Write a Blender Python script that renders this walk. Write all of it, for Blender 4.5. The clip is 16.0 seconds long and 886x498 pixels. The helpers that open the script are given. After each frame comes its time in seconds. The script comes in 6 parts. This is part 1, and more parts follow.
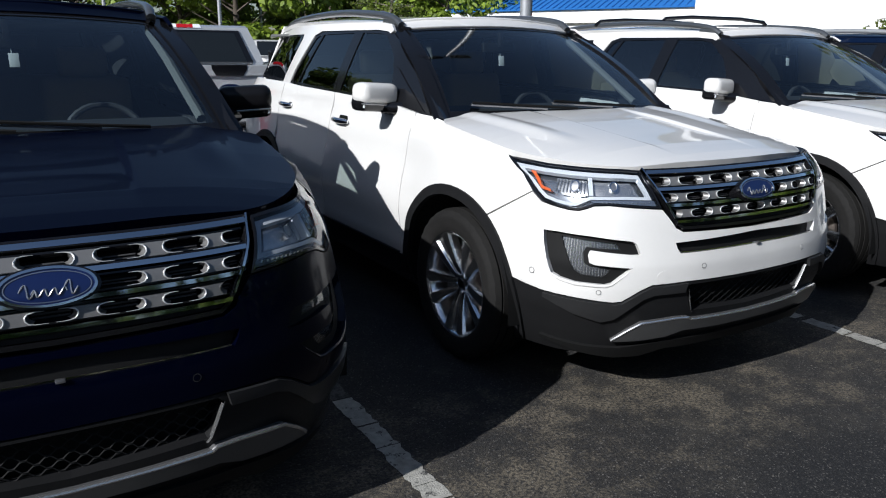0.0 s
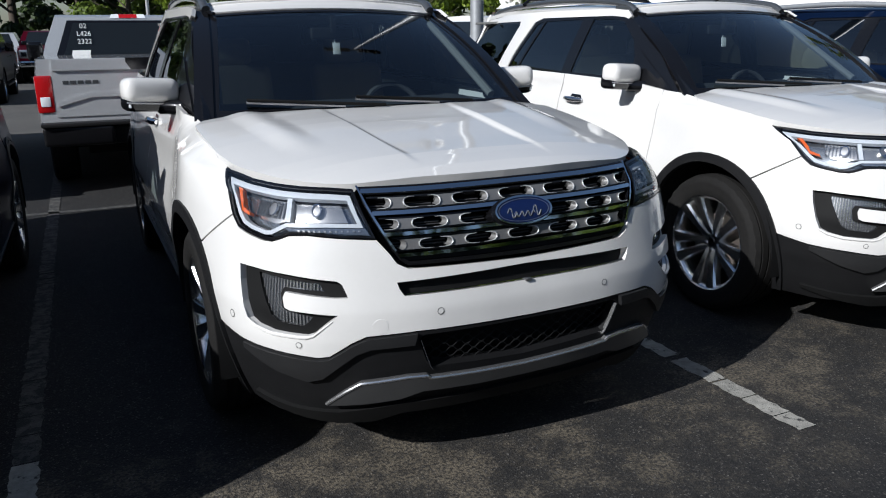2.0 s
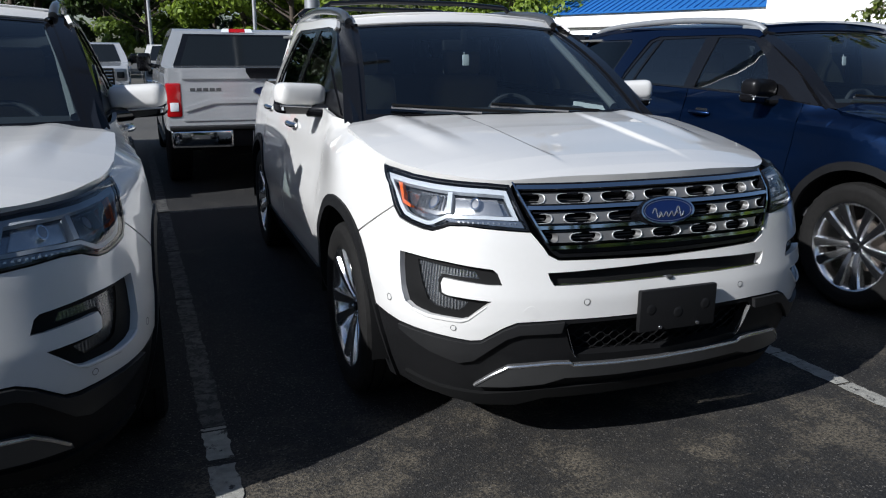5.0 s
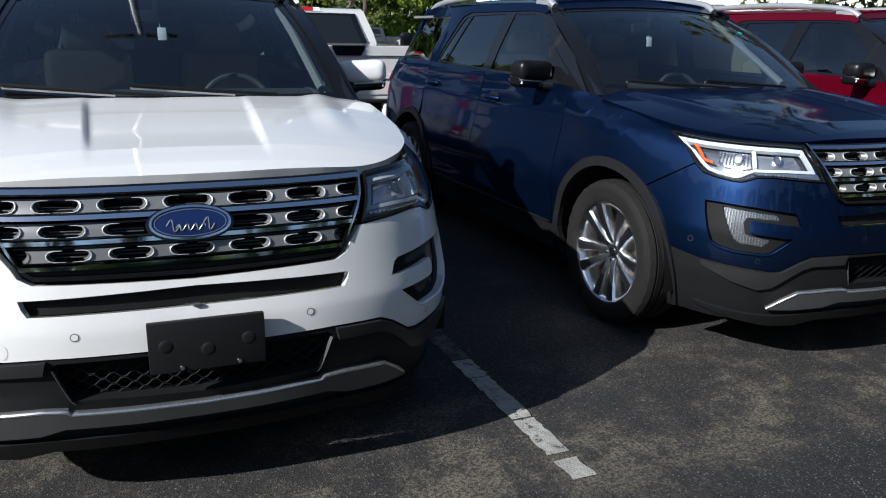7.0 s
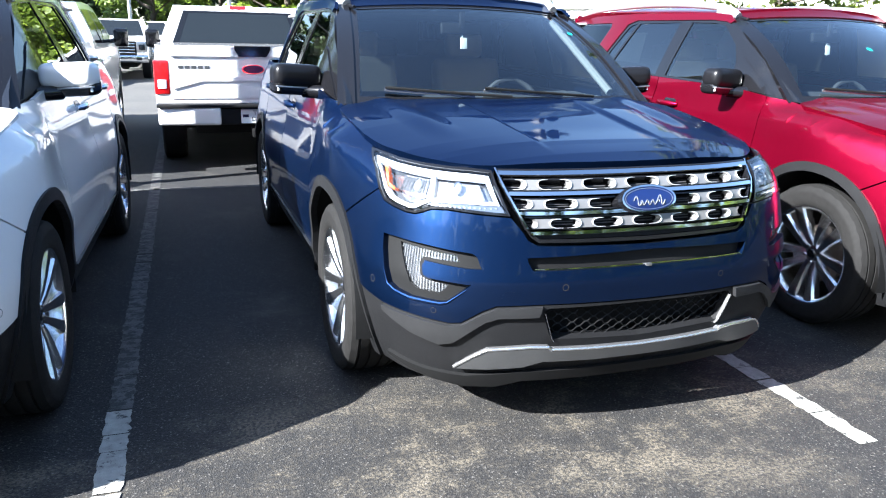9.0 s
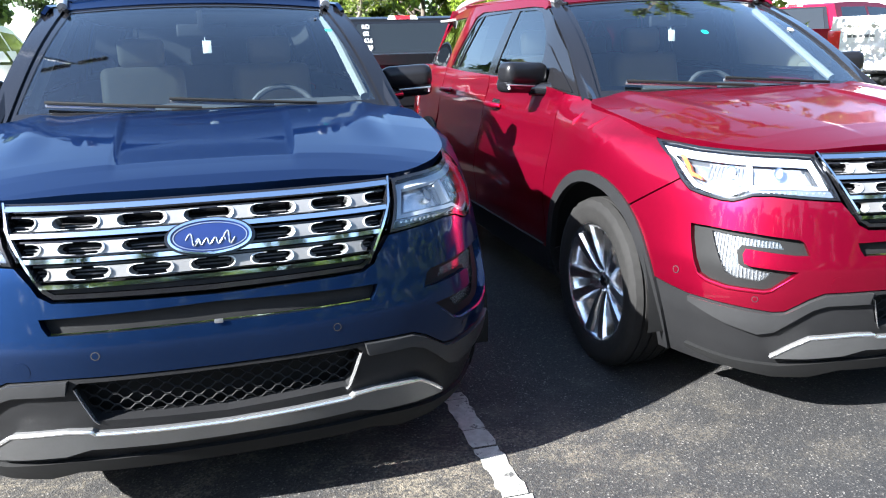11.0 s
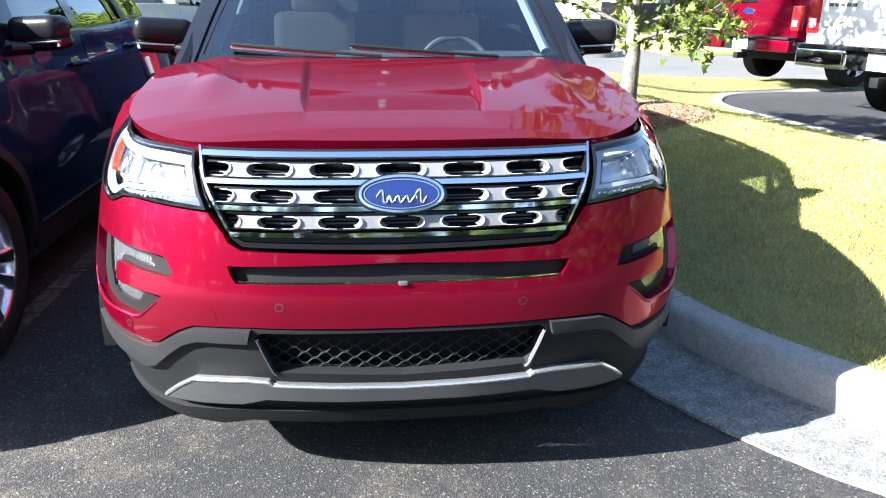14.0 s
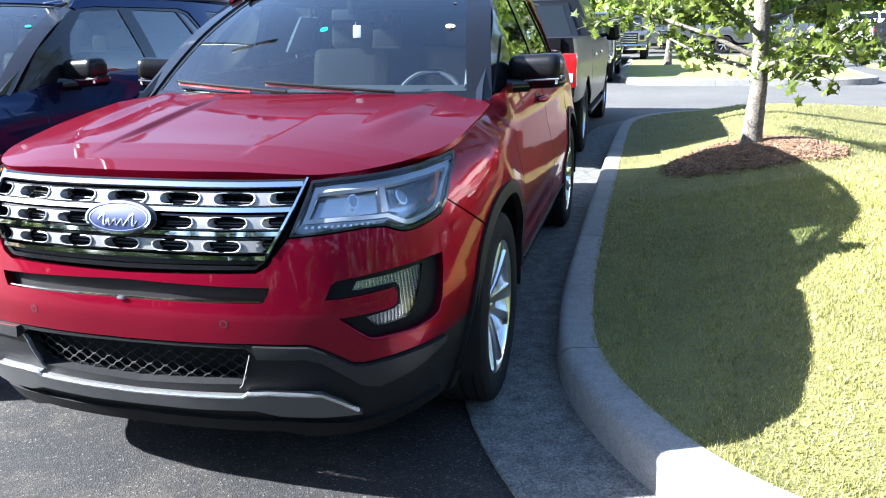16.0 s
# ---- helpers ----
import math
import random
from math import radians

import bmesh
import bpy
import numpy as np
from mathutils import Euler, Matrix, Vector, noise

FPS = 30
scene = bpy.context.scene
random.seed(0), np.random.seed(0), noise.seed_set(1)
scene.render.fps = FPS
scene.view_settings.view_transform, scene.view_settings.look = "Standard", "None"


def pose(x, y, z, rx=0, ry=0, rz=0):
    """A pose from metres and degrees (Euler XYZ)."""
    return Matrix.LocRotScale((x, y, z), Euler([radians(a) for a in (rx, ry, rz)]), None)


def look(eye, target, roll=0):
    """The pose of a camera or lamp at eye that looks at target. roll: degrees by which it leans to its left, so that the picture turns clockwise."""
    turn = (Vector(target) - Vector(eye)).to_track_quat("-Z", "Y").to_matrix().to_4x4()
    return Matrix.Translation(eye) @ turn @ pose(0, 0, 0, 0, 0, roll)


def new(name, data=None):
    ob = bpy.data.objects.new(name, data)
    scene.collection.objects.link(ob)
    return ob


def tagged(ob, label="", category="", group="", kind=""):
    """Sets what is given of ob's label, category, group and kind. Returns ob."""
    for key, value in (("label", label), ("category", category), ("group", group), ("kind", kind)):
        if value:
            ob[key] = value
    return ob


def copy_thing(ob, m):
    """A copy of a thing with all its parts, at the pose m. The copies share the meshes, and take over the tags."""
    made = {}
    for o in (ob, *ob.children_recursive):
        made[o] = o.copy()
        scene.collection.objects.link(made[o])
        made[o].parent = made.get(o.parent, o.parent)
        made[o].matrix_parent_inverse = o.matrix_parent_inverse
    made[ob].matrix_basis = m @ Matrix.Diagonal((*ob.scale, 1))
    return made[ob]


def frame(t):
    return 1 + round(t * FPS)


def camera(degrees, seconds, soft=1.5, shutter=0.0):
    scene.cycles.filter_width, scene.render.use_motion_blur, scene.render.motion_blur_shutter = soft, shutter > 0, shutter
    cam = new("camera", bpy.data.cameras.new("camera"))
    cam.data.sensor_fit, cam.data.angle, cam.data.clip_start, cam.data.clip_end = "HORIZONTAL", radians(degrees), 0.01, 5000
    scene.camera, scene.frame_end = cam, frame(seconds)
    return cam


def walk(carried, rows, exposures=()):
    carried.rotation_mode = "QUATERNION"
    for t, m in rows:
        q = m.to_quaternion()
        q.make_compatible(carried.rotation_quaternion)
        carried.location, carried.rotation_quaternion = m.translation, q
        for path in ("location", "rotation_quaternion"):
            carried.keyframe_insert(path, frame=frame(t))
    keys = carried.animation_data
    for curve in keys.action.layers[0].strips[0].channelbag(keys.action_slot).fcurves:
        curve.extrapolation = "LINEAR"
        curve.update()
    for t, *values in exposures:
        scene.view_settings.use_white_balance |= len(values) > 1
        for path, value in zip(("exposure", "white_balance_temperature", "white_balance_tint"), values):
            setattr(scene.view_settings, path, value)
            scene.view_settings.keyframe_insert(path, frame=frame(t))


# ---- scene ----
cam = camera(60.28, 16.0, soft=1.1)
# seconds, x, y, z, yaw, pitch, roll; x runs along the row of parked cars, y into their bays
ROWS = [
    (0.0, -0.105, 0.036, 1.509, -29.72, -14.62, -0.59),
    (0.5, 0.298, 0.027, 1.497, -26.63, -14.00, -0.88),
    (1.0, 0.691, 0.019, 1.491, -26.69, -13.53, 1.15),
    (1.5, 1.068, 0.020, 1.493, -25.45, -14.23, -0.26),
    (2.0, 1.425, 0.037, 1.507, -24.80, -15.62, 0.59),
    (2.5, 1.782, 0.068, 1.521, -23.32, -15.18, -1.15),
    (3.0, 2.122, 0.042, 1.501, -22.34, -13.88, -1.37),
    (3.5, 2.454, 0.017, 1.509, -21.97, -15.35, -2.65),
    (4.0, 2.837, 0.009, 1.497, -22.21, -14.06, -0.57),
    (6.5, 4.878, -0.046, 1.450, -21.03, -14.96, -0.57),
    (7.0, 5.245, -0.048, 1.464, -22.55, -15.67, -0.99),
    (7.5, 5.671, -0.055, 1.468, -21.23, -14.31, -1.40),
    (8.0, 6.119, -0.104, 1.473, -20.50, -13.06, 0.83),
    (8.5, 6.534, -0.130, 1.506, -18.20, -15.74, -0.67),
    (9.0, 6.952, -0.090, 1.486, -18.08, -15.63, -1.21),
    (11.5, 8.977, 0.110, 1.429, -14.28, -14.99, 1.30),
    (12.0, 9.346, 0.123, 1.424, -14.88, -15.65, -1.08),
    (12.5, 9.747, 0.167, 1.442, -13.32, -14.90, 0.14),
    (13.0, 10.148, 0.166, 1.435, -11.67, -15.26, 0.50),
    (13.5, 10.561, 0.174, 1.438, -8.44, -16.98, -0.41),
    (14.0, 10.994, 0.205, 1.424, -5.02, -18.20, -0.52),
    (14.5, 11.418, 0.171, 1.432, -0.26, -15.52, 0.57),
    (15.0, 11.816, 0.143, 1.458, 5.20, -17.33, -0.39),
    (15.5, 12.175, 0.221, 1.447, 10.02, -17.43, 0.04),
    (16.0, 12.563, 0.292, 1.455, 15.21, -16.17, 1.13),
]
EXPOSURES = [(0.0, 0.38, 5800, 10), (1.0, 0.28, 5800, 10), (3.5, 0.26, 5800, 10), (6.5, 0.6, 5780, 10), (7.5, 1.0, 5780, 9), (8.0, 1.44, 5750, 9), (8.5, 2.08, 5720, 9), (9.0, 2.88, 5720, 9), (11.5, 3.2, 5880, 9), (12.5, 3.34, 5880, 9), (14.5, 3.06, 5750, 10), (16.0, 2.98, 5600, 10)]
walk(cam, [(t, pose(x, y, z, 90 + pitch, roll, yaw)) for t, x, y, z, yaw, pitch, roll in ROWS], EXPOSURES)

# ---- world and sun ----
SUN = Vector((-1.55, -0.51, 1.0)).normalized()
world = bpy.data.worlds.new("sky")
scene.world = world
world.use_nodes = True
sky = world.node_tree.nodes.new("ShaderNodeTexSky")
sky.sky_type, sky.sun_disc = "NISHITA", False
sky.sun_elevation, sky.sun_rotation = math.asin(SUN.z), math.atan2(SUN.x, SUN.y)
sky.air_density, sky.dust_density = 1.0, 1.0
world.node_tree.links.new(sky.outputs[0], world.node_tree.nodes["Background"].inputs[0])
world.node_tree.nodes["Background"].inputs[1].default_value = 0.057
sun = new("sun", bpy.data.lights.new("sun", "SUN"))
sun.data.energy, sun.data.angle, sun.data.color = 5.0, radians(0.53), (1.0, 0.95, 0.87)
sun.matrix_world = look((0, 0, 30), Vector((0, 0, 30)) - SUN)

# ---- materials ----
def material(name, color, rough=0.5, metal=0.0, coat=0.0, coat_rough=0.03, grain=0.0, scale=20.0, bump=0.0, bump_scale=200.0, emit=None, per_object=0.0, spec=0.5):
    """A surface with two scales of colour variation and a fine relief."""
    m = bpy.data.materials.new(name)
    m.use_nodes = True
    t = m.node_tree
    b = t.nodes["Principled BSDF"]
    b.inputs["Base Color"].default_value = (*color, 1)
    b.inputs["Roughness"].default_value, b.inputs["Metallic"].default_value = rough, metal
    b.inputs["Coat Weight"].default_value, b.inputs["Coat Roughness"].default_value = coat, coat_rough
    b.inputs["Specular IOR Level"].default_value = spec
    if emit:
        b.inputs["Emission Color"].default_value, b.inputs["Emission Strength"].default_value = (*emit[:3], 1), emit[3]
    tc = t.nodes.new("ShaderNodeTexCoord")
    if grain or per_object:
        big, small = t.nodes.new("ShaderNodeTexNoise"), t.nodes.new("ShaderNodeTexNoise")
        big.inputs["Scale"].default_value, small.inputs["Scale"].default_value = scale * 0.12, scale
        big.inputs["Detail"].default_value, small.inputs["Detail"].default_value = 4, 6
        for n in (big, small):
            t.links.new(tc.outputs["Object"], n.inputs["Vector"])
        add = t.nodes.new("ShaderNodeMath")
        add.operation = "ADD"
        t.links.new(big.outputs[0], add.inputs[0])
        t.links.new(small.outputs[0], add.inputs[1])
        last = add
        if per_object:
            info = t.nodes.new("ShaderNodeObjectInfo")
            mad = t.nodes.new("ShaderNodeMath")
            mad.operation = "MULTIPLY_ADD"
            mad.inputs[1].default_value = per_object
            t.links.new(info.outputs["Random"], mad.inputs[0])
            t.links.new(add.outputs[0], mad.inputs[2])
            last = mad
        ramp = t.nodes.new("ShaderNodeMapRange")
        ramp.inputs["From Min"].default_value, ramp.inputs["From Max"].default_value = 0.6, 1.4 + per_object
        ramp.inputs["To Min"].default_value, ramp.inputs["To Max"].default_value = 1 - grain, 1 + grain
        t.links.new(last.outputs[0], ramp.inputs["Value"])
        mul = t.nodes.new("ShaderNodeVectorMath")
        mul.operation = "SCALE"
        mul.inputs[0].default_value = color
        t.links.new(ramp.outputs[0], mul.inputs["Scale"])
        t.links.new(mul.outputs[0], b.inputs["Base Color"])
    if bump:
        n = t.nodes.new("ShaderNodeTexNoise")
        n.inputs["Scale"].default_value, n.inputs["Detail"].default_value = bump_scale, 4
        t.links.new(tc.outputs["Object"], n.inputs["Vector"])
        bp = t.nodes.new("ShaderNodeBump")
        bp.inputs["Strength"].default_value, bp.inputs["Distance"].default_value = bump, 0.01
        t.links.new(n.outputs[0], bp.inputs["Height"])
        t.links.new(bp.outputs[0], b.inputs["Normal"])
    return m


def glass(name, tint, ior=1.5, rough=0.0):
    m = bpy.data.materials.new(name)
    m.use_nodes = True
    t = m.node_tree
    t.nodes.remove(t.nodes["Principled BSDF"])
    clear, gloss, fres, mix = (t.nodes.new(k) for k in ("ShaderNodeBsdfTransparent", "ShaderNodeBsdfGlossy", "ShaderNodeFresnel", "ShaderNodeMixShader"))
    clear.inputs[0].default_value = (*tint, 1)
    gloss.inputs["Roughness"].default_value, fres.inputs["IOR"].default_value = rough, ior
    gloss.inputs["Color"].default_value = (1, 1, 1, 1)
    t.links.new(fres.outputs[0], mix.inputs[0])
    t.links.new(clear.outputs[0], mix.inputs[1])
    t.links.new(gloss.outputs[0], mix.inputs[2])
    t.links.new(mix.outputs[0], t.nodes["Material Output"].inputs["Surface"])
    return m


def nodes_of(m):
    return m.node_tree, m.node_tree.nodes["Principled BSDF"]


WHITE = material("white_paint", (0.66, 0.645, 0.618), 0.42, 0.0, 1.0, 0.04, 0.015, 60)
BLUE = material("blue_metallic_paint", (0.0056, 0.0172, 0.056), 0.41, 0.92, 0.5, 0.03, 0.05, 400)
NAVY = material("dark_blue_paint", (0.0005, 0.0011, 0.008), 0.34, 0.4, 0.2, 0.03, 0.05, 400, spec=0.25)
RED = material("red_metallic_paint", (0.22, 0.002, 0.020), 0.36, 0.85, 0.5, 0.03, 0.05, 400)
BLACK_PAINT = material("black_paint", (0.006, 0.006, 0.007), 0.3, 0.0, 0.08, 0.03, 0.05, 300, spec=0.2)
SILVER_PAINT = material("silver_paint", (0.50, 0.51, 0.52), 0.40, 0.35, 1.0, 0.04, 0.04, 400)
GREY_PAINT = material("grey_paint", (0.10, 0.105, 0.11), 0.35, 0.6, 1.0, 0.04, 0.04, 400)
for paint_, tint_ in ((BLUE, (.35, .45, .65)), (NAVY, (.2, .25, .4)), (RED, (.75, .22, .28))):
    nodes_of(paint_)[1].inputs["Specular Tint"].default_value = (*tint_, 1)
CHROME = material("chrome", (0.78, 0.79, 0.80), 0.07, 1.0)
SATIN = material("satin_silver", (0.41, 0.41, 0.42), 0.28, 0.9, 0, 0, 0.04, 200)
RIM = material("polished_alloy", (0.84, 0.84, 0.84), 0.24, 1.0, 0, 0, 0.05, 60)
TOOTH = material("grey_silver_plastic", (0.21, 0.206, 0.20), 0.36, 0.55, 0, 0, 0.04, 200)
BARSILVER = material("bright_satin_silver", (0.60, 0.60, 0.60), 0.24, 0.9, 0, 0, 0.04, 200)
SKID = material("dull_silver_plastic", (0.105, 0.105, 0.105), 0.42, 0.6, 0, 0, 0.06, 120)
GUIDE = material("clear_light_guide", (0.46, 0.49, 0.53), 0.2, 0, 0.6)
GLEAM = material("pale_gleam_plastic", (0.58, 0.58, 0.57), 0.30, 0.4, 0, 0, 0.03, 200)
SHOULDER_LIT = material("lit_black_plastic", (0.017, 0.017, 0.0175), 0.40, 0, 0, 0, 0.10, 90, 0.08, 900, spec=0.4)
LAMPGREY = material("lamp_bowl_silver", (0.30, 0.32, 0.35), 0.22, 0.9, 0, 0, 0.05, 60)
SMOKE = material("smoked_lamp_floor", (0.10, 0.12, 0.16), 0.15, 0.3, 0.5)
TRIM = material("grey_cabin_trim", (0.12, 0.12, 0.115), 0.7, 0, 0, 0, 0.05, 30)
CLAD = material("grained_black_plastic", (0.009, 0.009, 0.0095), 0.5, 0, 0, 0, 0.12, 90, 0.12, 900, spec=0.19)
GLOSSBLACK = material("gloss_black_plastic", (0.006, 0.006, 0.007), 0.12)
MATTBLACK = material("matt_black_plastic", (0.008, 0.008, 0.008), 0.6, 0, 0, 0, 0.1, 60, spec=0.12)
RUBBER = material("tyre_rubber", (0.012, 0.0115, 0.011), 0.75, 0, 0, 0, 0.25, 40, 0.2, 300, spec=0.14)
BRAKE = material("brake_iron", (0.20, 0.17, 0.15), 0.5, 0.8, 0, 0, 0.2, 50)
WINDSHIELD = glass("windshield_glass", (0.46, 0.59, 0.64), 2.0)
PRIVACY = glass("privacy_glass", (0.045, 0.055, 0.06), 2.2)
QUARTER = glass("quarter_glass", (0.035, 0.04, 0.045), 1.33)
DOORGLASS = glass("door_glass", (0.36, 0.43, 0.42), 2.0)
LENS = glass("lamp_lens", (0.93, 0.94, 0.95), 1.5)
AMBER = material("amber_lens", (0.50, 0.085, 0.012), 0.15, 0, 0.6)
REDLENS = material("red_lens", (0.45, 0.008, 0.010), 0.12, 0, 0.8)
LEDBAR = material("white_light_guide", (0.82, 0.84, 0.86), 0.25, 0, 0.5)
EMBLEM = material("emblem_blue", (0.004, 0.011, 0.060), 0.3, 0.0, 0.4)
TAN = material("tan_leather", (0.44, 0.35, 0.25), 0.55, 0, 0, 0, 0.1, 40, 0.1, 300)
CHARCOAL = material("charcoal_trim", (0.035, 0.035, 0.037), 0.6, 0, 0, 0, 0.12, 40)
PAPER = material("paper", (0.78, 0.78, 0.76), 0.7, 0, 0, 0, 0.04, 30)
TEAL = material("teal_oval", (0.02, 0.42, 0.34), 0.5)
INK = material("black_ink", (0.012, 0.012, 0.014), 0.6)
POLE = material("galvanised_steel", (0.36, 0.37, 0.38), 0.5, 0.6, 0, 0, 0.1, 20)
KERB = material("kerb_concrete", (0.205, 0.198, 0.184), 0.9, 0, 0, 0, 0.25, 22, 0.35, 260, per_object=0.1)
GUTTER = material("gutter_concrete", (0.125, 0.121, 0.112), 0.9, 0, 0, 0, 0.75, 110, 0.5, 200, per_object=0.1)
# rubbed bay-line paint, darkened so its colour holds the shade between the cars
LINE_WORN_SHADE = material("rubbed_shaded_line_paint", (0.08, 0.078, 0.072), 0.85, 0, 0, 0, 0.5, 24, 0.5, 160)
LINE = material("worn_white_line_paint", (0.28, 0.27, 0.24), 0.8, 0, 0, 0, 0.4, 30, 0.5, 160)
SOIL = material("turf_soil", (0.115, 0.108, 0.032), 0.95, 0, 0, 0, 0.3, 30, 0.6, 90)
GRASS = material("grass_blades", (0.232, 0.228, 0.050), 0.6, 0, 0, 0, 0.45, 7)
FAR_TURF = material("mown_far_turf", (0.19, 0.20, 0.055), 0.9, 0, 0, 0, 0.35, 9, 0.6, 60)
STRAW = material("dry_grass_blades", (0.36, 0.29, 0.10), 0.7, 0, 0, 0, 0.45, 6)
MULCH = material("bark_mulch", (0.17, 0.10, 0.058), 0.9, 0, 0, 0, 0.4, 60, 0.6, 120)
BARK = material("maple_bark", (0.125, 0.108, 0.085), 0.9, 0, 0, 0, 1.0, 60, 0.6, 60)
BARK_DARK = material("dark_bark", (0.07, 0.055, 0.042), 0.9, 0, 0, 0, 0.35, 12, 0.6, 40)
WALLWHITE = material("white_stucco", (0.74, 0.73, 0.70), 0.85, 0, 0, 0, 0.05, 4, 0.15, 60)
ROOFBLUE = material("blue_roof_metal", (0.03, 0.15, 0.44), 0.42, 0.2, 0.2, 0.2, 0.08, 5)
DARKGLASS = material("dark_window_glass", (0.012, 0.015, 0.018), 0.06, spec=0.3)


def leaf_material(name, color, spread):
    """Leaves that pass some light, with a hue that differs from leaf to leaf."""
    m = material(name, color, 0.5)
    t, b = nodes_of(m)
    geo, ramp, trans, mix = (t.nodes.new(k) for k in ("ShaderNodeNewGeometry", "ShaderNodeValToRGB", "ShaderNodeBsdfTranslucent", "ShaderNodeMixShader"))
    e = ramp.color_ramp.elements
    e[0].color = (*[c * (1 - spread) for c in color], 1)
    e[1].color = (min(1, color[0] * (1 + 1.3 * spread)), min(1, color[1] * (1 + spread)), color[2] * (1 + 0.2 * spread), 1)
    t.links.new(geo.outputs["Random Per Island"], ramp.inputs[0])
    t.links.new(ramp.outputs[0], b.inputs["Base Color"])
    t.links.new(ramp.outputs[0], trans.inputs[0])
    mix.inputs[0].default_value = 0.45
    t.links.new(b.outputs[0], mix.inputs[1])
    t.links.new(trans.outputs[0], mix.inputs[2])
    t.links.new(mix.outputs[0], t.nodes["Material Output"].inputs["Surface"])
    return m


LEAF_YOUNG = leaf_material("young_maple_leaf", (0.175, 0.26, 0.034), 0.5)
LEAF_MAPLE = leaf_material("hanging_maple_leaf", (0.105, 0.150, 0.028), 0.6)
LEAF_MID = leaf_material("broad_leaf", (0.13, 0.20, 0.035), 0.5)
LEAF_DARK = leaf_material("dark_leaf", (0.035, 0.065, 0.018), 0.5)


def asphalt():
    """Dark tarmac with pale aggregate, faded patches and stains."""
    m = material("asphalt", (0.05, 0.05, 0.052), 0.85, spec=0.35)
    t, b = nodes_of(m)
    tc = t.nodes.new("ShaderNodeTexCoord")

    def tex(kind, scale, **kw):
        n = t.nodes.new(kind)
        n.inputs["Scale"].default_value = scale
        for k, v in kw.items():
            n.inputs[k].default_value = v
        t.links.new(tc.outputs["Object"], n.inputs["Vector"])
        return n

    def ramp(src, stops):
        r = t.nodes.new("ShaderNodeValToRGB")
        while len(r.color_ramp.elements) < len(stops):
            r.color_ramp.elements.new(0.5)
        for el, (p, c) in zip(r.color_ramp.elements, stops):
            el.position, el.color = p, (*c, 1)
        t.links.new(src, r.inputs[0])
        return r.outputs[0]

    def mixc(mode, fac, a, c):
        x = t.nodes.new("ShaderNodeMix")
        x.data_type, x.blend_type = "RGBA", mode
        x.inputs[0].default_value = fac if isinstance(fac, float) else 1.0
        if not isinstance(fac, float):
            t.links.new(fac, x.inputs[0])
        t.links.new(a, x.inputs[6])
        t.links.new(c, x.inputs[7])
        return x.outputs[2]

    stone = tex("ShaderNodeTexVoronoi", 170.0)
    speck = ramp(stone.outputs["Color"], [(0.0, (0.0065, 0.0065, 0.0071)), (0.55, (0.0128, 0.0128, 0.0137)), (0.8, (0.026, 0.0252, 0.0245)), (1.0, (0.145, 0.136, 0.124))])
    patch = tex("ShaderNodeTexNoise", 0.55, Detail=5.0, Roughness=0.6)
    shade = ramp(patch.outputs[0], [(0.3, (0.82, 0.82, 0.84)), (0.7, (1.18, 1.16, 1.12))])
    c = mixc("MULTIPLY", 1.0, speck, shade)
    pale = t.nodes.new("ShaderNodeRGB")
    pale.outputs[0].default_value = (0.085, 0.076, 0.062, 1)
    stain = tex("ShaderNodeTexNoise", 1.6, Detail=8.0, Roughness=0.72)
    c = mixc("MIX", ramp(stain.outputs[0], [(0.56, (0, 0, 0)), (0.74, (0.4, 0.4, 0.4))]), c, pale.outputs[0])
    # dried grit where water runs off the noses of the parked cars
    sep = t.nodes.new("ShaderNodeSeparateXYZ")
    t.links.new(tc.outputs["Object"], sep.inputs[0])
    band = t.nodes.new("ShaderNodeMapRange")
    band.inputs["From Min"].default_value, band.inputs["From Max"].default_value = -2.0, 6.0
    t.links.new(sep.outputs[1], band.inputs["Value"])
    zone = ramp(band.outputs[0], [(0.44, (0, 0, 0)), (0.50, (1, 1, 1)), (0.565, (1, 1, 1)), (0.63, (0, 0, 0))])
    along = t.nodes.new("ShaderNodeMapRange")
    along.inputs["From Min"].default_value, along.inputs["From Max"].default_value = 8.9, 10.4
    along.inputs["To Min"].default_value, along.inputs["To Max"].default_value = 1.0, 0.25
    t.links.new(sep.outputs[0], along.inputs["Value"])
    zone = mixc("MULTIPLY", 1.0, zone, along.outputs[0])
    grit = tex("ShaderNodeTexNoise", 2.3, Detail=10.0, Roughness=0.78)
    # the grit's strength also paints brightness into the sunlit strip before the cars
    gmask = ramp(grit.outputs[0], [(0.42, (0.04, 0.04, 0.04)), (0.50, (0.14, 0.14, 0.14)), (0.57, (0.55, 0.55, 0.55)), (0.68, (0.8, 0.8, 0.8))])
    fine = tex("ShaderNodeTexNoise", 75.0, Detail=3.0)
    gmask = mixc("MULTIPLY", 1.0, gmask, ramp(fine.outputs[0], [(0.40, (0.18, 0.18, 0.18)), (0.58, (1, 1, 1))]))
    sand = t.nodes.new("ShaderNodeRGB")
    sand.outputs[0].default_value = (0.185, 0.155, 0.110, 1)
    c = mixc("MIX", mixc("MULTIPLY", 1.0, zone, gmask), c, sand.outputs[0])
    # the drive behind the parking rows: same asphalt, its sunlit look painted paler
    drive_lit = t.nodes.new("ShaderNodeMapRange")
    drive_lit.inputs["From Min"].default_value, drive_lit.inputs["From Max"].default_value = 10.5, 14.0
    drive_lit.inputs["To Max"].default_value = 0.7
    t.links.new(sep.outputs[1], drive_lit.inputs["Value"])
    lit_tone = t.nodes.new("ShaderNodeRGB")
    lit_tone.outputs[0].default_value = (0.115, 0.111, 0.103, 1)
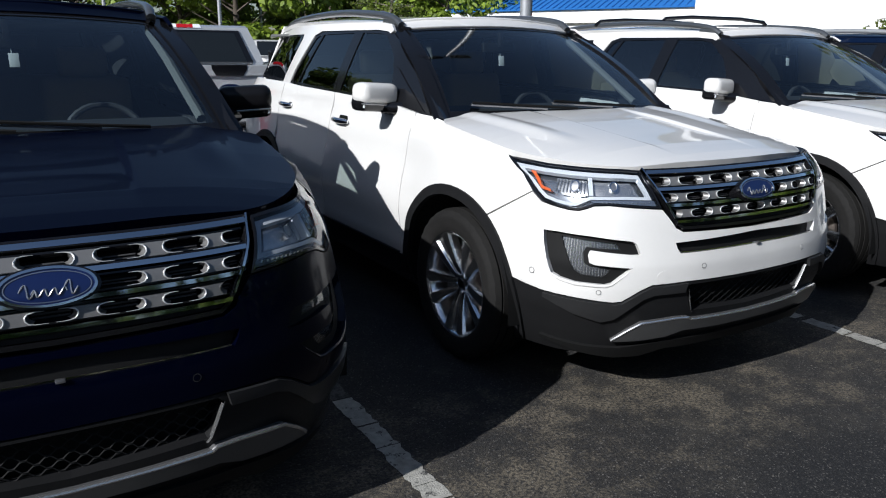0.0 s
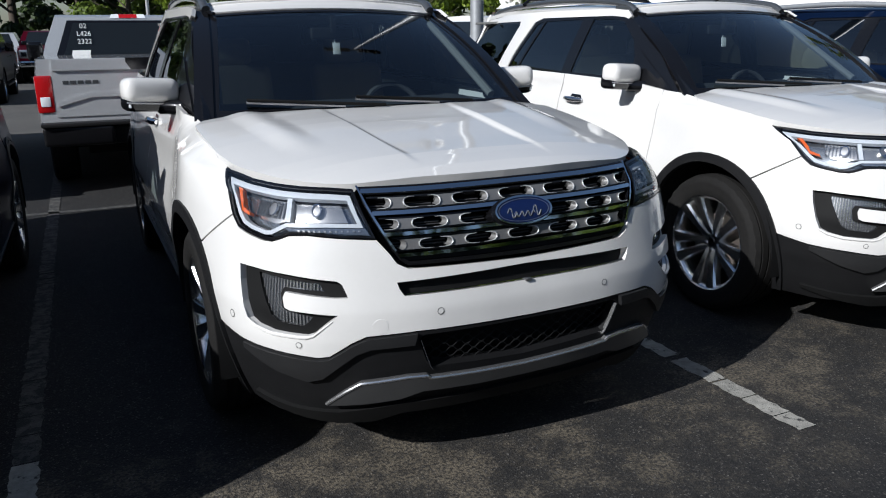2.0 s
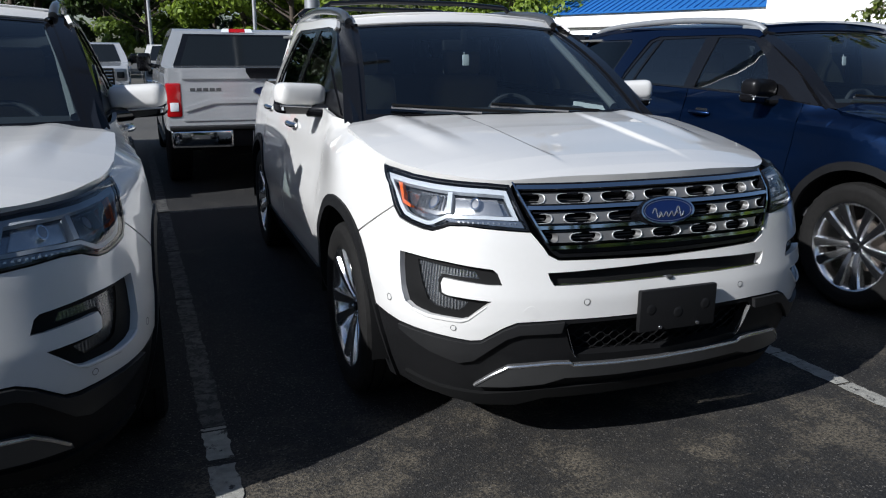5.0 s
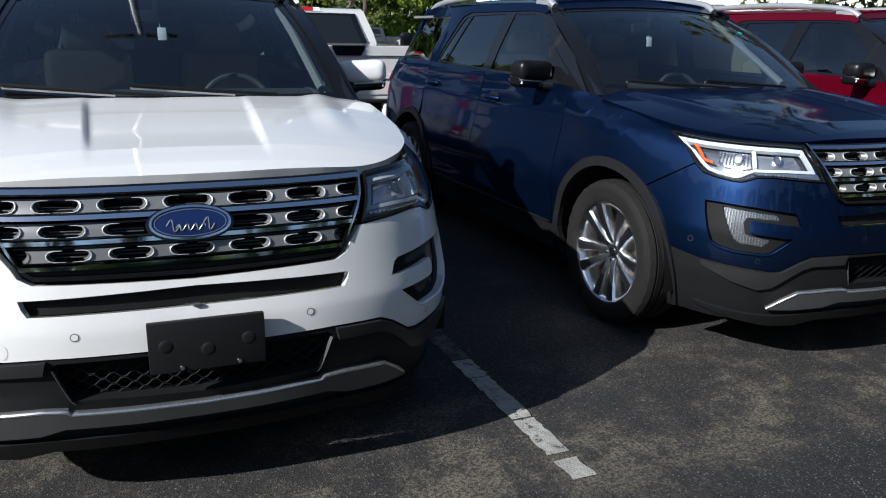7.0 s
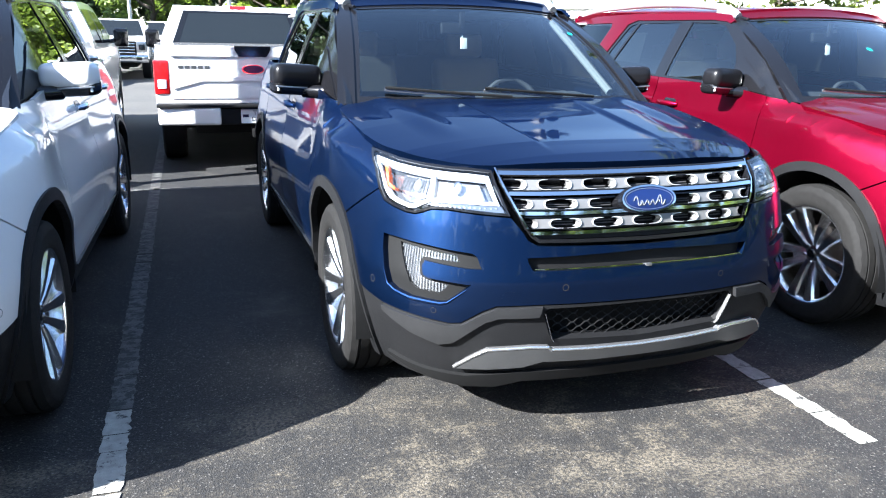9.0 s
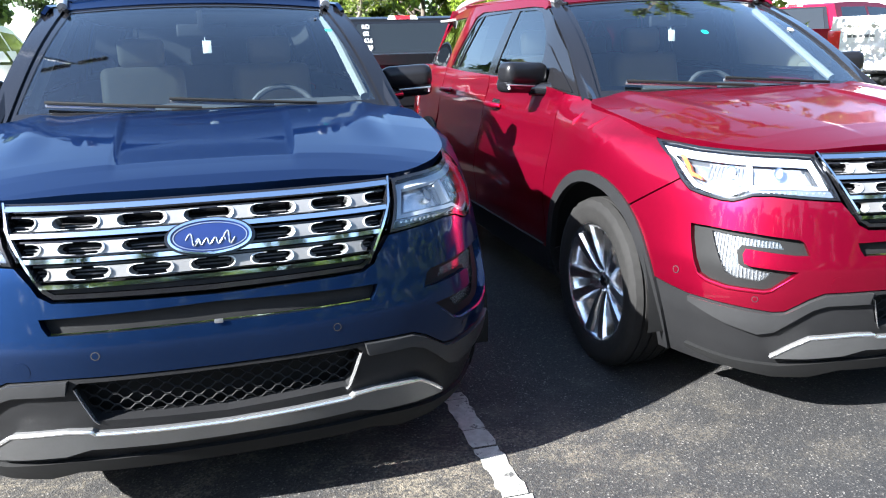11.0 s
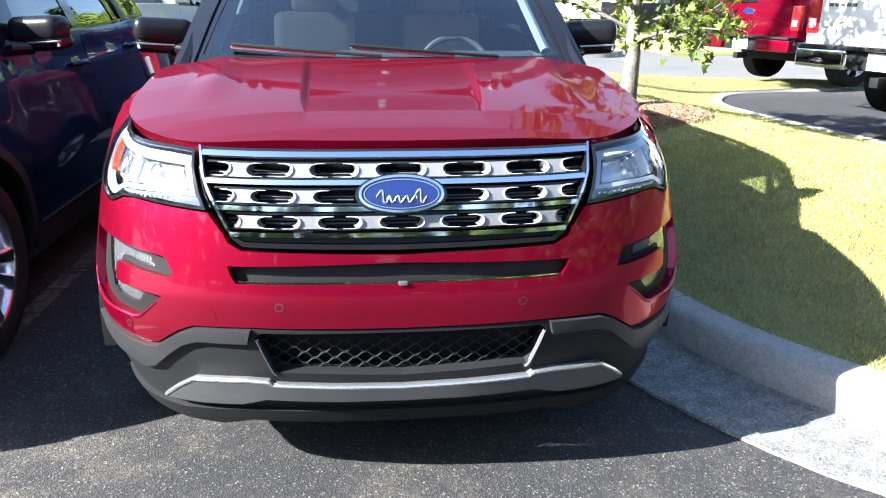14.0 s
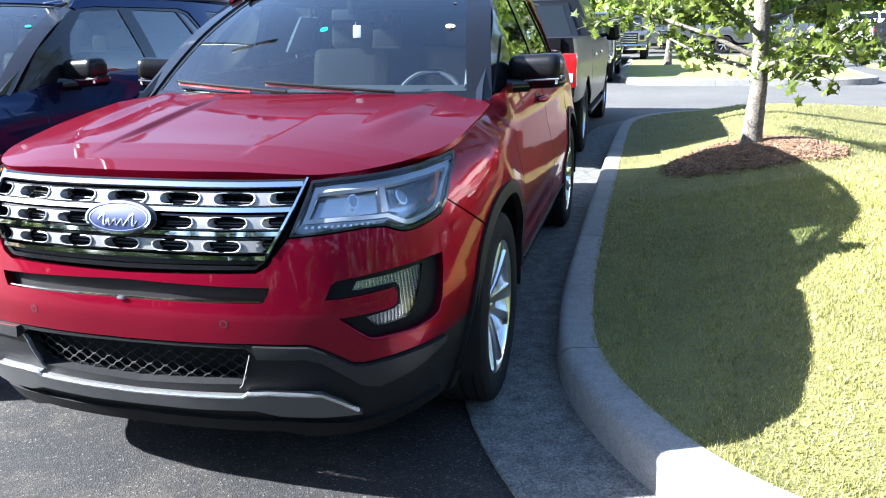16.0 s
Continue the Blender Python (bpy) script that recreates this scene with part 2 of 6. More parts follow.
    c = mixc("MIX", drive_lit.outputs[0], c, mixc("MULTIPLY", 1.0, lit_tone.outputs[0], shade))
    t.links.new(c, b.inputs["Base Color"])
    bp = t.nodes.new("ShaderNodeBump")
    bp.inputs["Strength"].default_value, bp.inputs["Distance"].default_value = 0.55, 0.004
    t.links.new(stone.outputs["Distance"], bp.inputs["Height"])
    t.links.new(bp.outputs[0], b.inputs["Normal"])
    return m


ASPHALT = asphalt()


def flake_off(m, dark, share):
    """Lets the tarmac show where paint has worn off in flakes."""
    t, b = nodes_of(m)
    tc, n, r, x = (t.nodes.new(k) for k in ("ShaderNodeTexCoord", "ShaderNodeTexNoise", "ShaderNodeValToRGB", "ShaderNodeMix"))
    n.inputs["Scale"].default_value, n.inputs["Detail"].default_value, n.inputs["Roughness"].default_value = 16.0, 10.0, 0.75
    t.links.new(tc.outputs["Object"], n.inputs["Vector"])
    r.color_ramp.elements[0].position, r.color_ramp.elements[1].position = share, share + 0.05
    t.links.new(n.outputs[0], r.inputs[0])
    x.data_type = "RGBA"
    x.inputs[6].default_value = (*dark, 1)
    t.links.new(b.inputs["Base Color"].links[0].from_socket, x.inputs[7])
    t.links.new(r.outputs[0], x.inputs[0])
    t.links.new(x.outputs[2], b.inputs["Base Color"])


def aggregate(m, scale, low, high):
    """Stones of differing tone that show in the face of the concrete."""
    t, b = nodes_of(m)
    tc, v, r, x = (t.nodes.new(k) for k in ("ShaderNodeTexCoord", "ShaderNodeTexVoronoi", "ShaderNodeMapRange", "ShaderNodeVectorMath"))
    v.inputs["Scale"].default_value = scale
    t.links.new(tc.outputs["Object"], v.inputs["Vector"])
    t.links.new(v.outputs["Color"], r.inputs["Value"])
    r.inputs["To Min"].default_value, r.inputs["To Max"].default_value = low, high
    x.operation = "SCALE"
    t.links.new(b.inputs["Base Color"].links[0].from_socket, x.inputs[0])
    t.links.new(r.outputs[0], x.inputs["Scale"])
    t.links.new(x.outputs[0], b.inputs["Base Color"])


aggregate(GUTTER, 120.0, 0.5, 1.45)
aggregate(KERB, 150.0, 0.78, 1.16)
flake_off(LINE, (0.035, 0.034, 0.033), 0.39)
flake_off(LINE_WORN_SHADE, (0.026, 0.026, 0.027), 0.47)

# ---- mesh tools ----
from mathutils.geometry import tessellate_polygon


def link(name, me, mat, parent=None, label="", smooth=None):
    me.materials.append(mat)
    ob = new(name, me)
    if smooth is not None:
        me.shade_smooth()
        me.set_sharp_from_angle(angle=radians(smooth))
    if parent:
        ob.parent = parent
    if label:
        tagged(ob, label)
    return ob


def part(name, bm, mat, parent=None, label="", smooth=38):
    """Links a bmesh as one mesh object, under a thing or under a part."""
    me = bpy.data.meshes.new(name)
    bmesh.ops.recalc_face_normals(bm, faces=bm.faces)
    bm.to_mesh(me)
    bm.free()
    return link(name, me, mat, parent, label, smooth)


def thing(name, label, category, at=(0, 0, 0), turn=0, group="", kind=""):
    ob = new(name)
    ob.matrix_basis = pose(*at, 0, 0, turn)
    return tagged(ob, label, category, group, kind)


def panel(surf, outer, holes=(), off=0.0, depth=0.012, res=0.06, walls=True):
    """A sheet on a curved surface: an outline with holes in the surface's two coordinates, lifted by off, with edges turned in by depth."""
    loops = [list(outer), *[list(h) for h in holes]]
    flat = [p for lp in loops for p in lp]
    bm = bmesh.new()
    vs = [bm.verts.new((a, b, 0)) for a, b in flat]
    for tri in tessellate_polygon([[Vector((a, b, 0)) for a, b in lp] for lp in loops]):
        (ax, ay), (bx, by), (cx, cy) = (flat[i] for i in tri)
        area = (bx - ax) * (cy - ay) - (by - ay) * (cx - ax)
        if abs(area) < 1e-10:
            continue
        try:
            bm.faces.new([vs[i] for i in (tri if area > 0 else tri[::-1])])
        except ValueError:
            pass
    for axis in (0, 1):
        lo, hi = min(p[axis] for p in flat), max(p[axis] for p in flat)
        n = max(1, int((hi - lo) / res))
        for k in range(1, n):
            no = Vector((0, 0, 0))
            no[axis] = 1
            co = Vector((0, 0, 0))
            co[axis] = lo + (hi - lo) * k / n + 1e-5
            bmesh.ops.bisect_plane(bm, geom=bm.verts[:] + bm.edges[:] + bm.faces[:], plane_co=co, plane_no=no, dist=1e-6)
    bm.verts.index_update()
    pos, nor = [], []
    h = 2e-3
    for v in bm.verts:
        a, b = v.co.x, v.co.y
        da, db = Vector(surf(a + h, b)) - Vector(surf(a - h, b)), Vector(surf(a, b + h)) - Vector(surf(a, b - h))
        n = da.cross(db).normalized()
        pos.append(Vector(surf(a, b)) + n * off)
        nor.append(n)
    verts, faces, normals = list(pos), [], []
    for f in bm.faces:
        ids = [v.index for v in f.verts]
        faces.append(ids)
        normals += [nor[i] for i in ids]
    if walls and depth:
        for e in bm.edges:
            if len(e.link_faces) == 1:
                lp = e.link_loops[0]
                i, j = lp.vert.index, lp.link_loop_next.vert.index
                k = len(verts)
                verts += [pos[j], pos[i], pos[i] - nor[i] * depth, pos[j] - nor[j] * depth]
                faces.append([k, k + 1, k + 2, k + 3])
                n = (verts[k + 1] - verts[k]).cross(verts[k + 2] - verts[k + 1])
                normals += [n.normalized() if n.length else nor[i]] * 4
    bm.free()
    me = bpy.data.meshes.new("panel")
    me.from_pydata([tuple(v) for v in verts], [], faces)
    me.shade_smooth()
    me.normals_split_custom_set([tuple(n) for n in normals])
    return me


def sheet(name, mat, parent, surf, outer, holes=(), off=0.0, depth=0.012, res=0.06, label=""):
    me = panel(surf, outer, holes, off, depth, res)
    me.name = name
    return link(name, me, mat, parent, label)


def box(bm, at, size, bevel=0.0, turn=(0, 0, 0), seg=2):
    m = pose(*at, *turn) @ Matrix.Diagonal((*size, 1))
    vs = bmesh.ops.create_cube(bm, size=1, matrix=m)["verts"]
    if bevel:
        es = list({e for v in vs for e in v.link_edges})
        bmesh.ops.bevel(bm, geom=es, offset=bevel, segments=seg, affect="EDGES", profile=0.6)
    return bm


def boxes(*rows):
    bm = bmesh.new()
    for r in rows:
        box(bm, *r)
    return bm


def lathe(bm, profile, n=48, at=(0, 0, 0), axis="x", sweep=360, start=0):
    """Turns a profile of (radius, along) round an axis."""
    rings = []
    closed = sweep == 360
    for k in range(n if closed else n + 1):
        a = radians(start + sweep * k / n)
        c, s = math.cos(a), math.sin(a)
        ring = []
        for r, d in profile:
            p = {"x": (d, r * c, r * s), "y": (r * c, d, r * s), "z": (r * c, r * s, d)}[axis]
            ring.append(bm.verts.new((p[0] + at[0], p[1] + at[1], p[2] + at[2])))
        rings.append(ring)
    for k in range(n):
        a, b = rings[k], rings[(k + 1) % len(rings)]
        for i in range(len(profile) - 1):
            bm.faces.new((a[i], a[i + 1], b[i + 1], b[i]))
    return bm


def tube(bm, pts, r, n=8, caps=True):
    """A round bar along points; r is one radius or one for each point."""
    pts = [Vector(p) for p in pts]
    rs = r if isinstance(r, (list, tuple)) else [r] * len(pts)
    rings, up = [], None
    for i, p in enumerate(pts):
        d = (pts[min(i + 1, len(pts) - 1)] - pts[max(i - 1, 0)]).normalized()
        if up is None:
            up = d.orthogonal().normalized()
        up = (up - d * up.dot(d)).normalized()
        side = d.cross(up)
        rings.append([bm.verts.new(p + (up * math.cos(2 * math.pi * k / n) + side * math.sin(2 * math.pi * k / n)) * rs[i]) for k in range(n)])
    for a, b in zip(rings, rings[1:]):
        for k in range(n):
            bm.faces.new((a[k], a[(k + 1) % n], b[(k + 1) % n], b[k]))
    if caps:
        bm.faces.new(rings[0][::-1])
        bm.faces.new(rings[-1])
    return bm


def prism(profile, half, res=0.12, cut=True):
    """A body that is symmetric in x: a side outline of (y, z), and its half width at each (y, z)."""
    bm = bmesh.new()
    vs = [bm.verts.new((0, a, b)) for a, b in profile]
    for tri in tessellate_polygon([[Vector((a, b, 0)) for a, b in profile]]):
        try:
            bm.faces.new([vs[i] for i in tri])
        except ValueError:
            pass
    for axis in (1, 2):
        lo, hi = min(p[axis - 1] for p in profile), max(p[axis - 1] for p in profile)
        n = max(1, int((hi - lo) / res))
        for k in range(1, n):
            no, co = Vector((0, 0, 0)), Vector((0, 0, 0))
            no[axis], co[axis] = 1, lo + (hi - lo) * k / n + 1e-5
            bmesh.ops.bisect_plane(bm, geom=bm.verts[:] + bm.edges[:] + bm.faces[:], plane_co=co, plane_no=no, dist=1e-6)
    bm.verts.index_update()
    vv = [(v.co.y, v.co.z) for v in bm.verts]
    ff = [[v.index for v in f.verts] for f in bm.faces]
    rim = [(e.link_loops[0].vert.index, e.link_loops[0].link_loop_next.vert.index) for e in bm.edges if len(e.link_faces) == 1]
    bm.free()
    out = bmesh.new()
    left = [out.verts.new((half(y, z), y, z)) for y, z in vv]
    right = [out.verts.new((-half(y, z), y, z)) for y, z in vv]
    for f in ff:
        out.faces.new([left[i] for i in f])
        out.faces.new([right[i] for i in f[::-1]])
    for i, j in rim:
        out.faces.new((left[i], left[j], right[j], right[i]))
    return out


def smooth_step(a, b, x):
    t = min(max((x - a) / (b - a), 0.0), 1.0)
    return t * t * (3 - 2 * t)


def arc(cy, cz, r, a0, a1, n=14):
    return [(cy + r * math.cos(radians(a0 + (a1 - a0) * k / n)), cz + r * math.sin(radians(a0 + (a1 - a0) * k / n))) for k in range(n + 1)]


def lettering(name, text, size, mat, m, parent=None, depth=0.001):
    """Raised lettering in the built-in font, its foot at the pose m, upright in x and z."""
    cu = bpy.data.curves.new(name, "FONT")
    cu.body, cu.size, cu.extrude, cu.align_x, cu.resolution_u = text, size, depth, "CENTER", 3
    tmp = bpy.data.objects.new(name, cu)
    me = bpy.data.meshes.new_from_object(tmp)
    bpy.data.objects.remove(tmp)
    me.transform(m @ pose(0, 0, 0, 90, 0, 0))
    return link(name, me, mat, parent)

# ---- the sport utility vehicle: x to its left, y from nose to tail, z up ----
def catmull(points, n=24):
    p = np.array(points, float)
    q = np.vstack([2 * p[0] - p[1], p, 2 * p[-1] - p[-2]])
    out = []
    for i in range(1, len(q) - 2):
        a, b, c, d = q[i - 1:i + 3]
        for k in range(n):
            t = k / n
            out.append(0.5 * (2 * b + (c - a) * t + (2 * a - 5 * b + 4 * c - d) * t * t + (3 * b - a - 3 * c + d) * t ** 3))
    out.append(p[-1])
    return np.array(out)


# half of the body's outline in plan, from the middle of the nose to the middle of the tail
PLAN = catmull([(0, -.06), (.2, -.056), (.4, -.035), (.6, .02), (.75, .10), (.86, .22), (.93, .38), (.97, .58), (.99, .80), (1.0, 1.1),
                (1.0, 2), (1.0, 3.2), (.995, 3.95), (.965, 4.3), (.91, 4.58), (.83, 4.75), (.70, 4.88), (.45, 4.95), (0, 4.98)])
RUN = np.concatenate([[0], np.cumsum(np.linalg.norm(np.diff(PLAN, axis=0), axis=1))])
_t = np.gradient(PLAN, axis=0)
_t /= np.linalg.norm(_t, axis=1)[:, None]
OUT = np.stack([_t[:, 1], -_t[:, 0]], 1)
# how far the skin lies inside that outline at each height: nose, flank
NOSE_Z = ([.18, .25, .33, .45, .55, .65, .75, .85, .93, 1.0, 1.05, 1.08, 1.12], [.13, .09, .055, .015, 0, 0, .02, .04, .06, .10, .16, .22, .32])
FLANK_Z = ([.18, .25, .35, .45, .6, .75, .85, .95, 1.0, 1.04, 1.07, 1.10, 1.14, 1.2], [.10, .06, .03, .03, .008, 0, .008, .020, .030, .045, .060, .078, .108, .15])
_zz = np.linspace(.15, 1.25, 221)
_ker = np.hanning(15) / np.hanning(15).sum()
NOSE_I = np.convolve(np.pad(np.interp(_zz, *NOSE_Z), 7, mode="edge"), _ker, "valid")
FLANK_I = np.convolve(np.pad(np.interp(_zz, *FLANK_Z), 7, mode="edge"), _ker, "valid")


FENDER_TOP = ([.4, .62, .80, 1.0, 1.2, 1.36, 1.475], [1.062, 1.072, 1.098, 1.125, 1.148, 1.172, 1.182])


def skin(s, z):
    a = abs(s)
    cx, cy = np.interp(a, RUN, PLAN[:, 0]), np.interp(a, RUN, PLAN[:, 1])
    nx, ny = np.interp(a, RUN, OUT[:, 0]), np.interp(a, RUN, OUT[:, 1])
    nx *= min(1.0, a / .15)
    w = smooth_step(.3, .95, cy)
    inset = (1 - w) * np.interp(z, _zz, NOSE_I) + w * np.interp(z - .08 * smooth_step(.4, 1.5, cy), _zz, FLANK_I)
    inset += .07 * (1 - smooth_step(1.25, 1.55, cy)) * w * smooth_step(-.07, .005, z - float(np.interp(cy, *FENDER_TOP)))
    # the doors draw in below the windows
    inset += .055 * smooth_step(.62, .98, z) * (1 - smooth_step(1.13, 1.25, z)) * smooth_step(.95, 1.6, cy) * (1 - .6 * smooth_step(3.9, 4.6, cy))
    return ((cx - nx * inset) * (1 if s >= 0 else -1), cy - ny * inset, z)


def at_y(y):
    k = int(np.argmax(PLAN[:, 1] > y))
    return float(np.interp(y, PLAN[:k + 1, 1], RUN[:k + 1]))


def both(points):
    """An outline of the nose given for one half, from the middle outwards and back to the middle, made whole."""
    return list(points) + [(-a, b) for a, b in reversed(points) if abs(a) > 1e-6]


def side_of(points, sign):
    """Flank points of (y, z) as skin coordinates on one side."""
    return [(sign * at_y(y), z) for y, z in points]


def mirror(points, sign):
    return [(sign * a, b) for a, b in points]


def side_glass(sign):
    def surf(a, z):
        y = a * sign
        k = min(max((z - 1.24) / .36, -0.4), 1.3)
        x = .872 - .142 * (k if k < 0 else k ** 1.15) - .20 * smooth_step(3.2, 5.0, y) - .075 * (1 - smooth_step(1.2, 1.95, y))
        return (sign * x, y, z)
    return surf


def screen(u, v):
    """The windshield: u from -1 to 1 across, v from 0 at the cowl to 1 at the roof."""
    w = .795 + (.635 - .795) * v
    y = 1.19 + .86 * v + .14 * u * u * (1 - .45 * v) - .035 * math.sin(math.pi * min(max(v, 0), 1))
    z = 1.165 + .50 * v - .028 * u * u * v + .03 * math.sin(math.pi * min(max(v, 0), 1))
    return (w * u, y, z)


def tail_glass(u, v):
    w = .70 - .12 * v
    return (-w * u, 4.86 - .30 * v - .16 * u * u, 1.16 + .50 * v)


def crease_at(y):
    return .264 + .046 * (y - .235)


def hood_top(u, y):
    """The hood: u is 0.3 along the crease on either side of its shallow middle."""
    x = u * crease_at(y) / .30
    edge_z = float(np.interp(y, [.1, .3, .6, .8, 1.0, 1.2, 1.3], [1.034, 1.046, 1.072, 1.100, 1.127, 1.151, 1.160]))
    edge_x = float(np.interp(y, [.1, .2, .3, .45, .6, .8, 1.2, 1.3], [.45, .58, .69, .785, .838, .870, .880, .85]))
    crown = float(np.interp(y, [.1, .2, .35, .6, .9, 1.2, 1.3], [.014, .034, .054, .064, .058, .042, .036]))
    z = edge_z + crown * (1 - min(abs(x) / edge_x, 1.05) ** 2.8)
    z -= .015 * smooth_step(.322, .286, abs(u)) * smooth_step(.18, .62, y) * (1 - .8 * smooth_step(.92, 1.25, y))
    z += .012 * smooth_step(.10, .0, abs(abs(x) - .60 - .10 * (y - .8))) * smooth_step(.45, .85, y)
    return (x, y, z)


def roof_top(x, y):
    zc = 1.690 + .045 * math.sin(math.pi * min(max((y - 1.9) / 2.9, 0), 1)) - .03 * smooth_step(3.8, 4.7, y)
    return (x, y, zc - .045 * (abs(x) / .70) ** 3 - .03 * smooth_step(.64, .74, abs(x)))


def wheel(parent, x, y, side):
    """A road wheel with a tyre, a ten-spoke rim, a hub cap and a brake disc."""
    w = thing("wheel", "", "")
    for k in list(w.keys()):
        del w[k]
    w.parent = parent
    w.matrix_basis = pose(x, y, .381, 0, 0, 0 if side > 0 else 180)
    bm = bmesh.new()
    grooves = []
    for c in (-.075, -.028, .028, .075):
        grooves += [(.3805, c - .0065), (.373, c - .0055), (.373, c + .0055), (.3805, c + .0065)]
    prof = [(.262, -.108), (.278, -.118), (.315, -.126), (.350, -.122), (.372, -.109)] + grooves + [(.372, .109), (.350, .122), (.335, .1255), (.331, .1245), (.312, .126), (.288, .1215), (.276, .1175), (.269, .113), (.263, .104)]
    lathe(bm, prof, 96)
    for v in bm.verts:
        r = math.hypot(v.co.y, v.co.z)
        if r > .36 and abs(v.co.x) > .085 and round(math.degrees(math.atan2(v.co.z, v.co.y)) / 3.75) % 3 == 0:
            v.co.y, v.co.z = v.co.y * .984, v.co.z * .984
    part("tyre", bm, RUBBER, w, "black tyre", 30)
    bm = bmesh.new()
    lathe(bm, [(.228, -.10), (.238, -.06), (.240, .07), (.248, .095), (.260, .109), (.2665, .112), (.2665, .100), (.262, -.10)], 72)
    for k in range(5):
        a = radians(-90 + 72 * k)
        ca, sa = math.cos(a), math.sin(a)
        for sd in (-1, 1):
            rows = []
            # radius, distance of the bar from the middle of its pair, half width, height of its face, depth of its foot
            for r, gap, half, face, back in ((.040, .019, .018, .062, .02), (.085, .028, .022, .078, .03), (.14, .039, .0265, .090, .04), (.20, .051, .032, .100, .05), (.250, .063, .039, .107, .055)):
                def q(h, d):
                    return bm.verts.new((d, r * ca - h * sa, r * sa + h * ca))
                c = sd * gap
                rows.append([q(c - half, back), q(c - half, face - .014), q(c - half * .72, face - .001), q(c + sd * half * .1, face + .001), q(c + half * .72, face - .001), q(c + half, face - .014), q(c + half, back)])
            for p, q2 in zip(rows, rows[1:]):
                for i in range(6):
                    bm.faces.new((p[i], p[i + 1], q2[i + 1], q2[i]))
        # web between the two bars of a pair, set back
        web = [bm.verts.new((d, r * ca - h * sa, r * sa + h * ca)) for r, h, d in ((.05, -.006, .052), (.05, .006, .052), (.125, .020, .070), (.125, -.020, .070))]
        bm.faces.new(web)
    lathe(bm, [(.0, .060), (.03, .062), (.058, .058), (.066, .045), (.066, .0)], 32)
    part("rim", bm, RIM, w, "polished alloy rim with five split spokes", 30)
    for k in range(5):
        a = radians(54 + 72 * k)
        part("lug_nut", lathe(bmesh.new(), [(.0, .072), (.008, .071), (.010, .058)], 8, (0, .046 * math.cos(a), .046 * math.sin(a))), CHROME, w)
    part("hub_cap", lathe(bmesh.new(), [(.0, .070), (.022, .069), (.027, .064), (.027, .055)], 24), GLOSSBLACK, w, "black hub cap")
    part("brake_disc", lathe(bmesh.new(), [(.0, .0), (.155, .0), (.155, -.025), (.0, -.025)], 40), BRAKE, w, "grey iron brake disc")
    part("wheel_well_disc", lathe(bmesh.new(), [(.0, -.085), (.236, -.085)], 32), MATTBLACK, w, "dark inner side of the rim")
    return w


